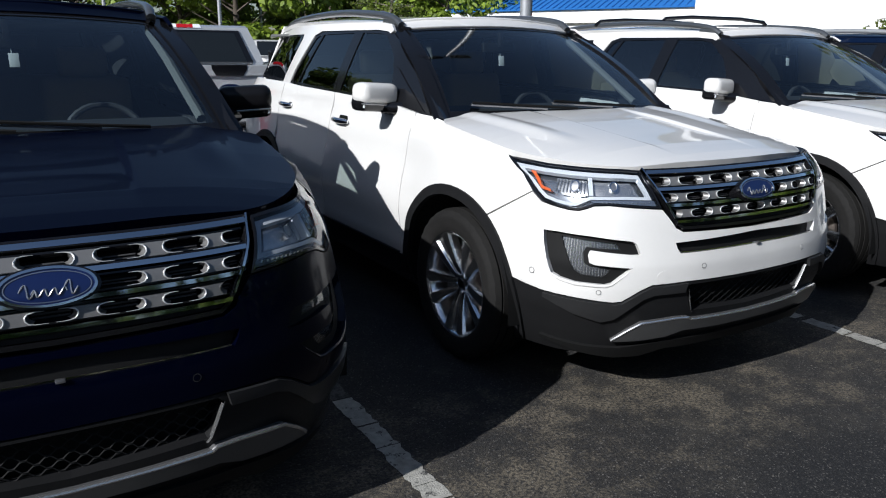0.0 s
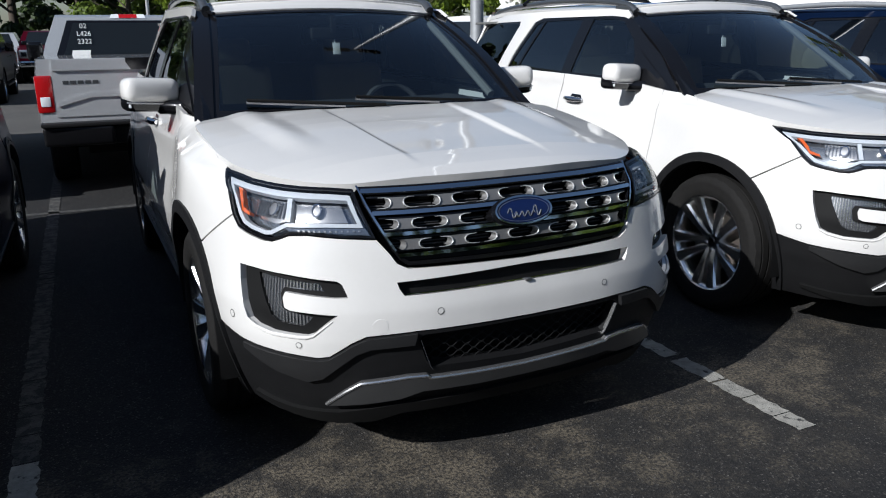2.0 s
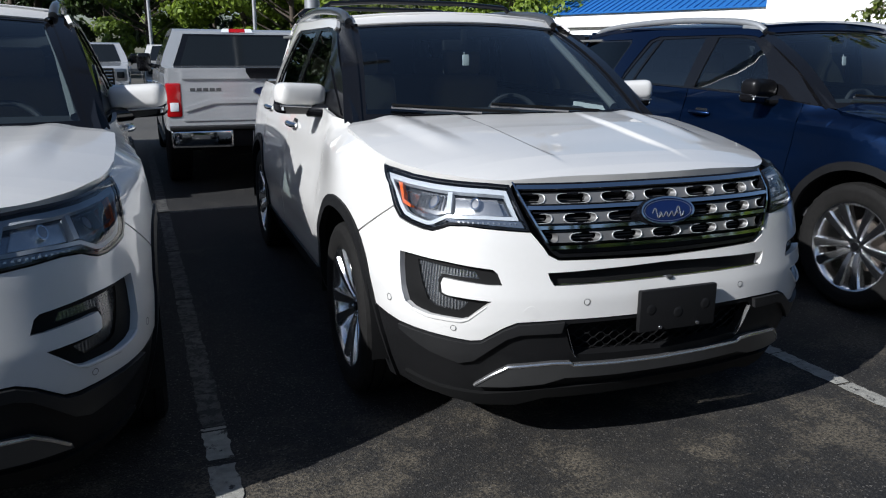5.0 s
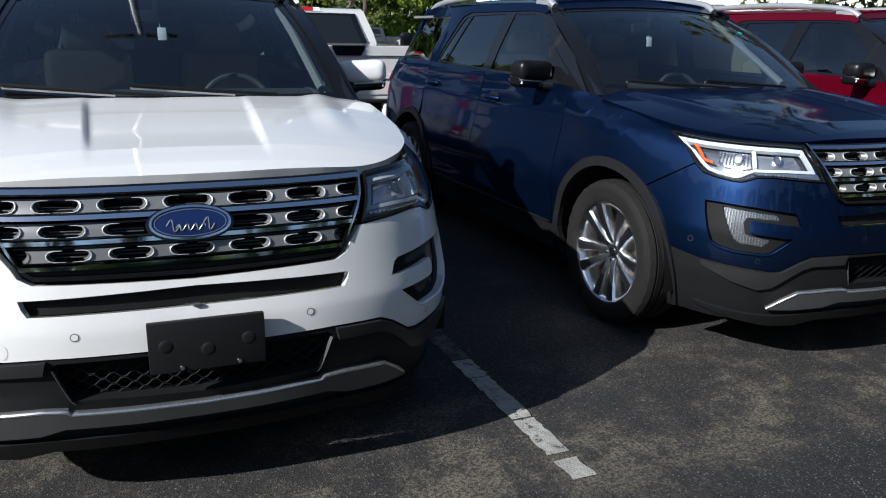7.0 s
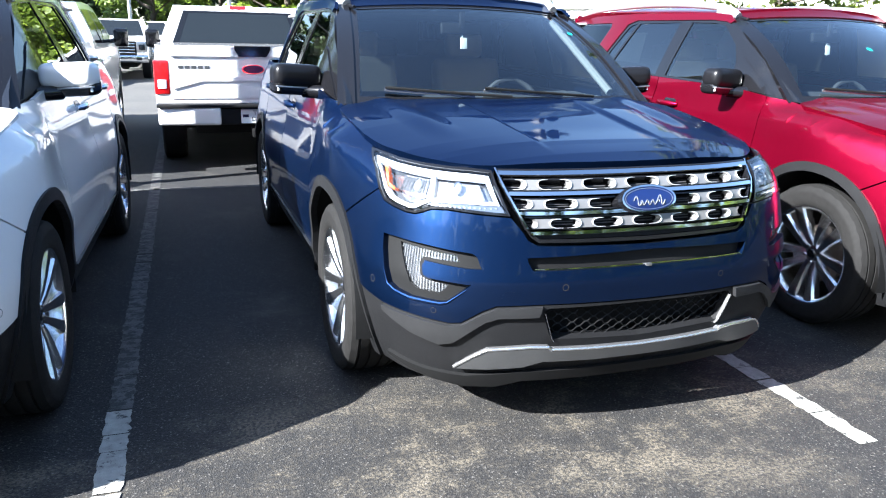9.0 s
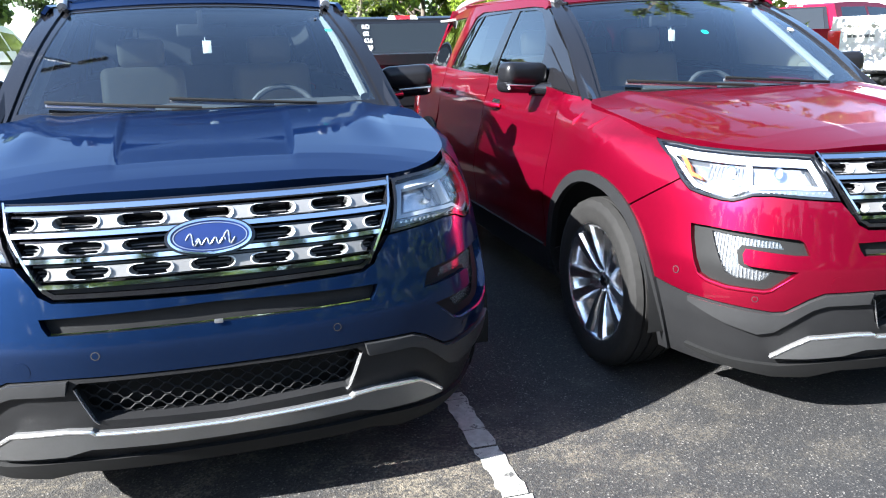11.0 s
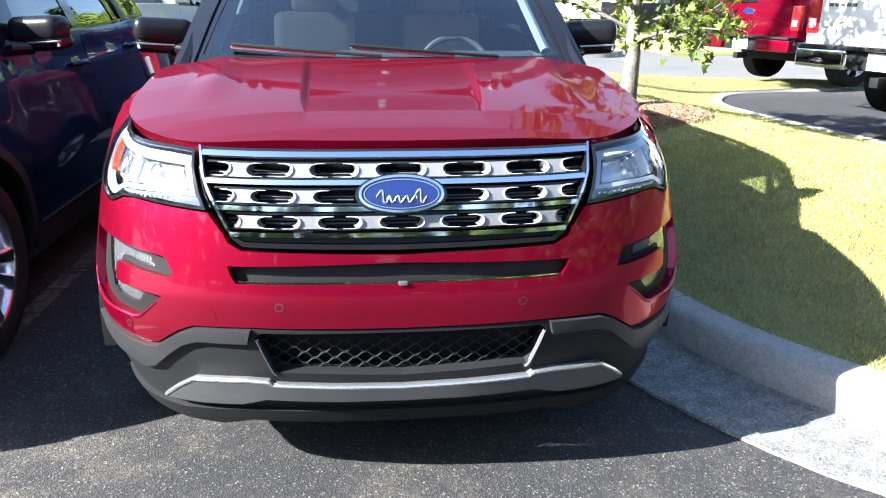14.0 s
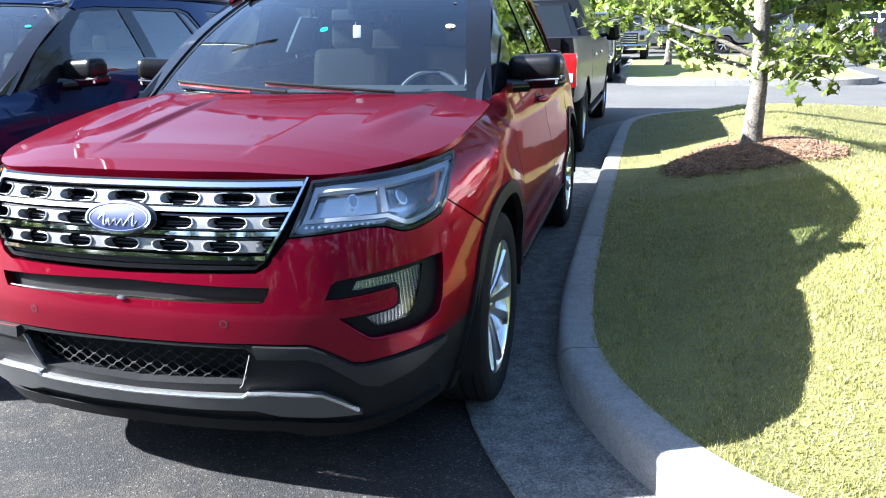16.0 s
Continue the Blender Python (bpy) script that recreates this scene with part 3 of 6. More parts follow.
def suv(name, label):
    car = thing(name, label, "car", group="row of parked sport utility vehicles")
    AY, AZ, AR, RY = .945, .381, .505, 3.800
    # front bumper skin, from the lower cladding up to the lamps and the grille
    arch_front = [(at_y(y), z) for y, z in arc(AY, AZ, AR, 161, 126, 8)]
    lower = [(0, .577), (.404, .580), (.575, .574), (.625, .553), (.700, .505), (.738, .500), (.90, .513), (1.05, .522), arch_front[0]]
    upper = [arch_front[-1], (1.155, .926), (1.10, .892), (1.04, .881), (.955, .871), (.91, .871), (.875, .881), (.84, .894), (.77, .898), (.65, .889), (.529, .881), (.485, .831), (.468, .805), (.43, .786), (0, .776)]
    half = lower + arch_front[1:-1] + upper
    whole = half + [(-a, b) for a, b in reversed(half) if a > 1e-6]
    slot = [(-.447, .70), (.447, .70), (.462, .722), (.47, .745), (0, .757), (-.47, .745), (-.462, .722)]
    fog = [(.665, .757), (.84, .774), (.99, .781), (1.065, .780), (1.055, .73), (1.03, .66), (1.005, .605), (.97, .590), (.90, .577), (.775, .574), (.75, .581), (.665, .648), (.825, .660), (.845, .668), (.853, .698), (.845, .718), (.675, .704), (.630, .704), (.648, .745)]
    sheet("front_bumper", WHITE, car, skin, whole, [slot, fog, mirror(fog, -1)], 0, .035, .045)
    sheet("bumper_slot", MATTBLACK, car, skin, [(-.49, .69), (.49, .69), (.49, .77), (-.49, .77)], (), -.03, 0, .06, "gloss black slot")
    sheet("slot_trim", CHROME, car, skin, [(-.44, .703), (.44, .703), (.44, .707), (-.44, .707)], (), -.004, .01, .06)
    # lower cladding, mesh, bright bar and chin
    mesh_hole = both([(0, .420), (.355, .437), (.375, .46), (.405, .545), (.385, .562), (0, .562)])
    c_half = [(0, .27), (.40, .27), (.62, .25), (.80, .235), (1.02, .225), (at_y(.465), .23)] + [(at_y(y), z) for y, z in arc(AY, AZ, AR, 198, 162, 5)] + [(1.05, .517), (.90, .508), (.738, .495), (.700, .500), (.625, .548), (.575, .569), (.404, .575), (0, .572)]
    sheet("lower_cladding", CLAD, car, skin, both(c_half), [mesh_hole], -.004, .04, .05, "grained black lower cladding")
    sheet("intake_backing", MATTBLACK, car, skin, both([(0, .40), (.43, .40), (.43, .58), (0, .58)]), (), -.075, 0, .08)
    for sgn in (1, -1):
        # raised shoulder of the cladding, its colour lifted where light falls on it
        sheet("cladding_shoulder", SHOULDER_LIT, car, skin, mirror([(.41, .573), (.420, .535), (.565, .531), (.61, .515), (.66, .478), (.728, .425), (.784, .410), (.90, .440), (1.04, .495), (1.04, .514), (.90, .505), (.738, .492), (.700, .497), (.623, .545), (.572, .566)], sgn), (), .012, .02, .05, "raised shoulder of the black cladding, lit grey in its colour")
        # bright edge on the inner cheek of the intake, seen from across the car
        bm = bmesh.new()
        rows = []
        for a, z in ((.352, .428), (.362, .440), (.380, .490), (.398, .545)):
            p = skin(sgn * a, z)
            rows.append([bm.verts.new((p[0] + sgn * dx, p[1] + dy, p[2])) for dx, dy in ((.002, -.004), (-.001, -.003), (-.003, .003), (-.004, .010))])
        for p, q in zip(rows, rows[1:]):
            for i in range(3):
                bm.faces.new((p[i], q[i], q[i + 1], p[i + 1]))
        part("intake_blade", bm, BARSILVER, car, "satin silver intake edge")
    bm = bmesh.new()
    for row in range(8):
        z = .425 + row * .0185
        run = []
        for k in range(57):
            a = -.392 + .784 * k / 56
            wig = (-1, -1, 1, 1)[(k + 2 * (row % 2)) % 4] * .0072
            x, y, zz = skin(a, z + wig)
            run.append((x, y + .036, zz))
        tube(bm, run, .0024, 4, False)
    part("intake_mesh", bm, MATTBLACK, car, "black wavy intake mesh", 40)
    top_edge = [(0, .392), (.20, .397), (.360, .403), (.374, .414), (.44, .417), (.60, .405), (.655, .372), (.728, .321)]
    bar = both([(0, .346), (.18, .347), (.388, .354), (.465, .331), (.60, .321), (.728, .319)] + top_edge[-2::-1])
    sheet("skid_bar", SKID, car, skin, bar, (), .020, .03, .04, "satin silver skid bar")
    rim_line = [(-a, b) for a, b in reversed(top_edge)] + top_edge[1:]
    pts = []
    for (a0, b0), (a1, b1) in zip(rim_line, rim_line[1:]):
        for k in range(5):
            x, y, z = skin(a0 + (a1 - a0) * k / 5, b0 + (b1 - b0) * k / 5)
            pts.append((x * 1.012, y - .014, z - .003))
    # a brighter metal tube stands for sunlight along the bar's upper edge
    part("skid_edge", tube(bmesh.new(), pts, .0068, 8), BARSILVER, car, "upper edge of the skid bar, its sunlit gleam in brighter metal")
    lip = both([(0, .252), (.45, .255), (.56, .224), (.70, .222), (.90, .246), (1.09, .284), (1.09, .300), (.88, .282), (.69, .276), (.45, .30), (0, .30)])
    sheet("chin_spoiler", MATTBLACK, car, skin, lip, (), .010, .06, .06, "dark chin spoiler")
    # grille
    gr = both([(0, .790), (.428, .797), (.456, .815), (.474, .840), (.597, 1.040), (0, 1.040)])
    sheet("grille_backing", MATTBLACK, car, skin, both([(0, .785), (.46, .785), (.595, 1.03), (0, 1.03)]), (), -.05, 0, .06)
    frame_in = both([(0, .803), (.424, .809), (.448, .824), (.465, .845), (.580, 1.032), (0, 1.031)])
    sheet("grille_surround", GLOSSBLACK, car, skin, gr, [frame_in], -.004, .05, .05, "gloss black grille surround")
    for sgn in (1, -1):
        sheet("grille_edge", CHROME, car, skin, mirror([(.466, .846), (.472, .842), (.597, 1.038), (.589, 1.038)], sgn), (), .006, .02, .05, "chrome grille edge")
    for z in (1.024, .961, .897, .830):
        e = .452 + (z - .815) * .60
        sheet("grille_bar", CHROME, car, skin, [(-e, z - .006), (e, z - .006), (e, z + .006), (-e, z + .006)], (), .004, .035, .05, "chrome grille bar")
    sheet("grille_foot", CLAD, car, skin, both([(0, .806), (.43, .812), (.452, .824), (0, .820)]), (), -.012, .02, .06)
    for z, pitch in ((.992, .180), (.929, .172), (.864, .164)):
        e = .450 + (z - .815) * .60
        for k in range(-3, 3):
            c = pitch * (k + .5)
            if z == .929 and abs(c) < .10:
                continue
            side = [(.036, -.0175), (.027, -.014), (.0215, -.006), (.0215, .004), (.026, .0105), (.035, .0145)]
            tooth = [(c + a, z + d) for a, d in side] + [(c - a, z + d) for a, d in reversed(side)]
            sheet("grille_tooth", TOOTH, car, skin, [(max(-e, min(e, p)), q) for p, q in tooth], (), -.002, .034, .03)
            # flanks that fall from the tooth into the openings; pale curls hold their sunlit gleam
            for sg in (1, -1):
                bm = bmesh.new()
                rows = []
                for a, d in side:
                    p, q = skin(max(-e, min(e, c + sg * a)), z + d), skin(max(-e, min(e, c + sg * (a + .010))), z + d * .80)
                    rows.append((bm.verts.new((p[0], p[1] - .001, p[2])), bm.verts.new((q[0], q[1] + .022, q[2]))))
                for p, q in zip(rows, rows[1:]):
                    bm.faces.new((p[0], q[0], q[1], p[1]))
                part("tooth_flank", bm, TOOTH, car, "", 60)
                curl = ((.074, -.0170, .0008), (.044, -.0168, .0020), (.030, -.0135, .0030), (.0225, -.005, .0036), (.0225, .003, .0036), (.029, .0105, .0030), (.044, .0138, .0020), (.066, .0138, .0008))
                if abs(c + sg * .074) < e:
                    spots_ = [skin(c + sg * a, z + d) for a, d, _ in curl]
                    part("tooth_lip", tube(bmesh.new(), [(x, y - .0015, w) for x, y, w in spots_], [r * .7 for _, _, r in curl], 6), GLEAM, car, "", 60)
        for k in range(-3, 4):
            a = pitch * k
            if z == .929 and k == 0:
                continue
            for dz in (-.005, .005):
                lo, hi = max(-e, a - .045), min(e, a + .045)
                if hi - lo > .03:
                    sheet("cell_slat", CHARCOAL, car, skin, [(lo, z + dz - .002), (hi, z + dz - .002), (hi, z + dz + .002), (lo, z + dz + .002)], (), -.034, .01, .1)
        for dz in (-.0225, .0175):
            sheet("grille_web", GLOSSBLACK, car, skin, [(-e, z + dz), (e, z + dz), (e, z + dz + .005), (-e, z + dz + .005)], (), -.010, .03, .1)
    # oval emblem with a plain stroke in place of its lettering
    oval = lambda rx, rz, n=36: [(rx * math.cos(2 * math.pi * k / n), .930 + rz * math.sin(2 * math.pi * k / n)) for k in range(n)]
    sheet("emblem_plinth", GLOSSBLACK, car, skin, oval(.122, .050), (), .010, .05, .05)
    sheet("emblem_ring", CHROME, car, skin, oval(.112, .0435), [oval(.105, .0375)], .024, .02, .05, "chrome oval ring")
    sheet("emblem", EMBLEM, car, skin, oval(.105, .0375), (), .021, .01, .05, "blue oval emblem")
    sheet("emblem_line", SATIN, car, skin, oval(.099, .0335), [oval(.0965, .0315)], .0225, .001, .05)
    bm = bmesh.new()
    for a0, a1, mid_z, tall, turns in ((-.066, -.030, .932, .016, 1.0), (-.040, .040, .926, .0085, 3.5), (.034, .066, .933, .017, 1.0)):
        wave = []
        for k in range(41):
            f = k / 40
            zz = mid_z + tall * math.sin(2 * math.pi * turns * f)
            x, y, z = skin(a0 + (a1 - a0) * f + .3 * (zz - mid_z), zz)
            wave.append((x, y - .0238, z))
        tube(bm, wave, [.0012 + .0012 * abs(math.sin(k * .31)) for k in range(41)], 6)
    part("emblem_stroke", bm, BARSILVER, car, "pale wavy strokes")
    # lamps
    lampo = [(.606, 1.031), (.70, 1.036), (.86, 1.038), (1.0, 1.039), (1.15, 1.040), (1.27, 1.046), (1.385, 1.050), (1.243, .995), (1.152, .930), (1.10, .897), (1.04, .886), (.955, .876), (.91, .876), (.875, .886), (.84, .899), (.77, .903), (.65, .894), (.533, .887)]
    rim_in = [(.612, 1.024), (.70, 1.029), (.86, 1.031), (1.0, 1.032), (1.15, 1.033), (1.27, 1.039), (1.345, 1.042), (1.230, .995), (1.141, .934), (1.094, .904), (1.038, .893), (.955, .883), (.913, .883), (.880, .893), (.843, .906), (.77, .910), (.65, .901), (.544, .894)]
    guide_out = [(.618, 1.020), (.70, 1.025), (.86, 1.027), (1.0, 1.028), (1.15, 1.029), (1.27, 1.034), (1.325, 1.037), (1.221, .995), (1.134, .938), (1.089, .910), (1.036, .899), (.955, .890), (.925, .893), (.860, .922), (.70, .926), (.572, .922)]
    guide_in = [(.628, 1.006), (.70, 1.010), (.86, 1.012), (1.0, 1.013), (1.15, 1.015), (1.25, 1.020), (1.262, 1.020), (1.185, .985), (1.118, .944), (1.079, .922), (1.03, .911), (.955, .903), (.930, .906), (.866, .934), (.70, .938), (.592, .935)]
    for sgn in (1, -1):
        lamp = sheet("headlight", GLOSSBLACK, car, skin, mirror(lampo, sgn), [mirror(rim_in, sgn)], .003, .03, .05, "headlight")
        kids = [
            ("lamp_bowl", LAMPGREY, rim_in, (), -.050, 0),
            ("light_guide", GUIDE, guide_out, [guide_in], -.010, .02),
            ("turn_signal", AMBER, [(1.148, .985), (1.128, .962), (1.075, .950), (1.070, .940), (1.125, .949), (1.190, 1.000), (1.225, 1.017), (1.195, 1.016)], (), -.014, .02),
            ("lamp_floor", SMOKE, [(.552, .897), (.65, .904), (.77, .913), (.845, .909), (.868, .918), (.70, .923), (.565, .919)], (), -.008, .02),
            ("projector", BARSILVER, [(.880, .945), (.93, .932), (1.02, .940), (1.055, .965), (1.075, 1.008), (.90, 1.008)], (), -.034, .02),
            ("projector", BARSILVER, [(.625, .945), (.845, .945), (.862, 1.005), (.655, 1.003)], (), -.036, .02),
            ("lamp_divider", GUIDE, [(.850, .940), (.872, .940), (.892, 1.010), (.868, 1.011)], (), -.014, .03)]
        for nm, mt, o, hs, of, dp in kids:
            sheet(nm, mt, lamp, skin, mirror(o, sgn), [mirror(h, sgn) for h in hs], of, dp, .05)
        # upright flutes in the two bowls, and the row of small cells under them
        for k in range(9):
            a = .90 + .019 * k
            sheet("lamp_flute", LAMPGREY, lamp, skin, mirror([(a, .950), (a + .004, .950), (a + .010, 1.004), (a + .006, 1.004)], sgn), (), -.026, .008, .1)
        for k in range(12):
            a = .580 + .020 * k
            sheet("lamp_cell", BARSILVER, lamp, skin, mirror([(a, .909), (a + .008, .909), (a + .010, .915), (a + .002, .915)], sgn), (), -.006, .004, .1)
        for cx, cz, r in ((.955, .976, .026), (.748, .980, .022)):
            ball = [(sgn * (cx + r * math.cos(2 * math.pi * k / 20)), cz + r * math.sin(2 * math.pi * k / 20)) for k in range(20)]
            hole = [(sgn * (cx + .75 * r * math.cos(2 * math.pi * k / 20)), cz + .75 * r * math.sin(2 * math.pi * k / 20)) for k in range(20)]
            sheet("bezel", CHROME, lamp, skin, ball, [hole], -.018, .02, .08)
            sheet("bulb_lens", SATIN, lamp, skin, hole, (), -.022, .01, .08)
        lens = sheet("lens", LENS, lamp, skin, mirror(rim_in, sgn), (), .001, 0, .04, "clear lens")
        lens.visible_shadow = False
        # fog lamp pocket
        pocket = sheet("fog_lamp", MATTBLACK, car, skin, mirror([(.60, .56), (1.0, .565), (1.08, .60), (1.09, .80), (.60, .80)], sgn), (), -.050, 0, .06, "fog lamp in a black bezel")
        fl = [(.730, .748), (.985, .765), (.972, .731), (.915, .624), (.885, .608), (.790, .601), (.768, .617), (.752, .636), (.845, .650), (.868, .662), (.878, .708), (.864, .729), (.712, .722)]
        sheet("fog_bezel", MATTBLACK, pocket, skin, mirror([(a, b) for a, b in fog], sgn), [mirror(fl, sgn)], -.024, .03, .05, "grained black bezel")
        sheet("fog_reflector", LAMPGREY, pocket, skin, mirror(fl, sgn), (), -.036, .01, .05)
        inside = lambda a, b: sum((q[1] > b) != (w[1] > b) and a < (w[0] - q[0]) * (b - q[1]) / (w[1] - q[1]) + q[0] for q, w in zip(fl, fl[1:] + fl[:1])) % 2
        for k in range(20):
            a = .722 + k * .0132
            cut = [.600 + .0035 * j for j in range(50) if inside(a, .600 + .0035 * j) and inside(a + .004, .600 + .0035 * j)]
            while cut:
                top = [v for i, v in enumerate(cut) if abs(v - cut[0] - .0035 * i) < 1e-4]
                cut = cut[len(top):]
                if len(top) > 2:
                    sheet("fog_rib", BARSILVER, pocket, skin, mirror([(a, top[0]), (a + .004, top[0]), (a + .004, top[-1]), (a, top[-1])], sgn), (), -.031, .004, .1)
        sheet("lens", LENS, pocket, skin, mirror(fl, sgn), (), -.026, 0, .05, "clear fog lens").visible_shadow = False
        # rolled lip of paint under the opening
        lip_pts = []
        low_side = [(1.03, .655), (1.008, .604), (.97, .587), (.90, .574), (.775, .571), (.748, .578), (.662, .645)]
        for (a0, b0), (a1, b1) in zip(low_side, low_side[1:]):
            lip_pts += [skin(sgn * (a0 + (a1 - a0) * k / 4), b0 + (b1 - b0) * k / 4) for k in range(4)]
        part("fog_lip", tube(bmesh.new(), lip_pts, [.002 + .0055 * math.sin(math.pi * i / (len(lip_pts) - 1)) for i in range(len(lip_pts))], 8), WHITE, car)
        # parking sensors
        for a, z, r in ((.329, .640, .012), (.800, .543, .011), (1.10, .60, .014)):
            disc = lambda q: [(sgn * a + q * math.cos(2 * math.pi * k / 16), z + q * math.sin(2 * math.pi * k / 16)) for k in range(16)]
            sheet("parking_sensor", WHITE, car, skin, disc(r * .8), (), .0012, .004, .1, "round parking sensor")
            sheet("sensor_gap", INK, car, skin, disc(r), [disc(r * .82)], .0015, 0, .1)
    bm = bmesh.new()
    box(bm, (0, -.052, .703), (.024, .014, .010), .003)
    part("camera_pod", bm, SATIN, car, "small front camera")
    tow = [(-.53 + .026 * math.cos(2 * math.pi * k / 20), .605 + .026 * math.sin(2 * math.pi * k / 20)) for k in range(20)]
    sheet("tow_cover", WHITE, car, skin, tow, [], .0007, .003, .1)
    # flanks
    for sgn in (1, -1):
        g = side_of
        a_in = arc(AY, AZ, AR, 4.4, 125, 18)
        f_outline = [(1.475, .42)] + a_in
        f_s = g(f_outline, sgn) + mirror([(1.159, .931), (1.247, .998), (1.392, 1.054)], sgn) + g([(.74, 1.088), (.80, 1.098), (1.0, 1.125), (1.2, 1.148), (1.36, 1.172), (1.475, 1.182)], sgn)
        sheet("front_fender", WHITE, car, skin, f_s, (), 0, .02, .06)
        fd = [(1.481, .415), (2.60, .415), (2.575, 1.236), (1.75, 1.215), (1.481, 1.185)]
        sheet("front_door", WHITE, car, skin, g(fd, sgn), (), 0, .02, .08)
        rd = [(2.607, .415), (3.24, .415)] + arc(RY, AZ, AR, 172, 118, 8) + [(3.60, 1.0), (3.58, 1.262), (3.2, 1.247), (2.582, 1.236)]
        sheet("rear_door", WHITE, car, skin, g(rd, sgn), (), 0, .02, .08)
        qp = [(3.607, 1.0)] + arc(RY, AZ, AR, 112, -8, 14) + [(4.42, .42), (4.66, .45), (4.84, .52), (4.88, .80), (4.86, 1.26), (4.3, 1.27), (3.587, 1.263)]
        sheet("rear_quarter", WHITE, car, skin, g(qp, sgn), (), 0, .02, .08)
        sk = [(1.415, .24), (3.31, .24), (3.31, .41), (1.415, .41)]
        sheet("sill_cladding", CLAD, car, skin, g(sk, sgn), (), -.002, .05, .12, "grained black sill")
        sheet("sill_strip", CLAD, car, skin, g([(1.50, .421), (3.26, .421), (3.26, .426), (1.50, .426)], sgn), (), .010, .015, .3, "gloss black strip along the sill")
        for cy in (AY, RY):
            ring = arc(cy, AZ, AR, 197, -15, 30) + arc(cy, AZ, AR - .050, -17, 199, 30)
            ring = [(y, z) for y, z in ring]
            sheet("arch_trim", CLAD, car, skin, g(ring, sgn), (), .010, .03, .06, "grained black wheel arch trim")
            bm = bmesh.new()
            lathe(bm, [(AR - .02, sgn * .55), (AR - .02, sgn * .97)], 30, (0, cy, AZ), "x", 196, -8)
            part("arch_liner", bm, MATTBLACK, car)
        # door handles
        for y0, z0 in ((2.377, 1.072), (3.42, 1.108)):
            x0 = skin(sgn * at_y(y0), z0)[0]
            bm = bmesh.new()
            tube(bm, [(x0 + sgn * .010, y0 - .105, z0 - .002), (x0 + sgn * .032, y0 - .07, z0), (x0 + sgn * .040, y0, z0 + .002), (x0 + sgn * .034, y0 + .07, z0 + .003), (x0 + sgn * .010, y0 + .108, z0 + .003)], [.012, .017, .018, .017, .012], 10)
            part("door_handle", bm, CHROME, car, "chrome door handle")
            sheet("handle_cup", GLOSSBLACK, car, skin, g([(y0 - .07, z0 - .026), (y0 + .05, z0 - .028), (y0 + .075, z0), (y0 + .05, z0 + .032), (y0 - .06, z0 + .030), (y0 - .085, z0)], sgn), (), .0015, 0, .1)
        # greenhouse
        sg = side_glass(sgn)
        gl = lambda pts: [(sgn * y, z) for y, z in pts]
        front_g = [(1.76, 1.235), (2.525, 1.250), (2.465, 1.611), (2.20, 1.604), (2.10, 1.588), (1.92, 1.47)]
        rear_g = [(2.645, 1.252), (3.47, 1.272), (3.42, 1.34), (3.24, 1.577), (3.20, 1.597), (3.12, 1.606), (2.60, 1.612)]
        quart_g = [(3.74, 1.280), (4.64, 1.285), (4.50, 1.580), (4.42, 1.596), (3.60, 1.597), (3.56, 1.58)]
        outline = [(1.27, 1.165), (1.45, 1.172), (1.75, 1.21), (2.6, 1.228), (3.6, 1.252), (4.70, 1.262), (4.68, 1.30), (4.50, 1.60), (4.3, 1.63), (3.2, 1.645), (2.3, 1.640), (2.08, 1.627), (1.95, 1.57)]
        sheet("window_frame", GLOSSBLACK, car, sg, gl(outline), [gl(front_g), gl(rear_g), gl(quart_g)], -.003, .03, .1, "gloss black window frame")
        sheet("front_window", DOORGLASS, car, sg, gl(front_g), (), -.008, 0, .12, "tinted front door glass")
        sheet("rear_window", PRIVACY, car, sg, gl(rear_g), (), -.008, 0, .12, "dark privacy glass")
        sheet("quarter_window", QUARTER, car, sg, gl(quart_g), (), -.004, 0, .12, "dark privacy glass")
        sheet("window_divider", GLOSSBLACK, car, sg, gl([(3.30, 1.270), (3.33, 1.270), (3.14, 1.607), (3.11, 1.607)]), (), -.002, .01, .1)
        sheet("belt_strip", GLOSSBLACK, car, sg, gl([(1.74, 1.214), (2.6, 1.236), (3.47, 1.262), (3.47, 1.275), (2.6, 1.249), (1.74, 1.228)]), (), .006, .02, .2)
        # painted pillar behind the rear door and painted rail above the windows
        pil = [(3.50, 1.245), (3.72, 1.252), (3.70, 1.29), (3.53, 1.58), (3.55, 1.612), (4.30, 1.610), (4.46, 1.585), (4.52, 1.62), (4.3, 1.664), (3.2, 1.678), (2.3, 1.670), (2.09, 1.655), (2.03, 1.618), (2.06, 1.600), (2.10, 1.612), (2.25, 1.624), (3.16, 1.629), (3.27, 1.600), (3.46, 1.34)]
        sheet("roof_side", WHITE, car, sg, gl(pil), (), .004, .02, .1)
        # roof rail
        bm = bmesh.new()
        pts = [(sgn * .640, 2.10, 1.648), (sgn * .646, 2.20, 1.694), (sgn * .648, 2.45, 1.724), (sgn * .640, 3.0, 1.748), (sgn * .605, 3.7, 1.738), (sgn * .562, 4.15, 1.712), (sgn * .548, 4.32, 1.672)]
        tube(bm, [tuple(p) for p in catmull(pts, 5)], .024, 10)
        for x0, y0, z0 in ((.650, 2.22, 1.665), (.556, 4.22, 1.665)):
            box(bm, (sgn * x0, y0, z0), (.035, .16, .06), .012)
        part("roof_rail", bm, SATIN, car, "satin roof rail")
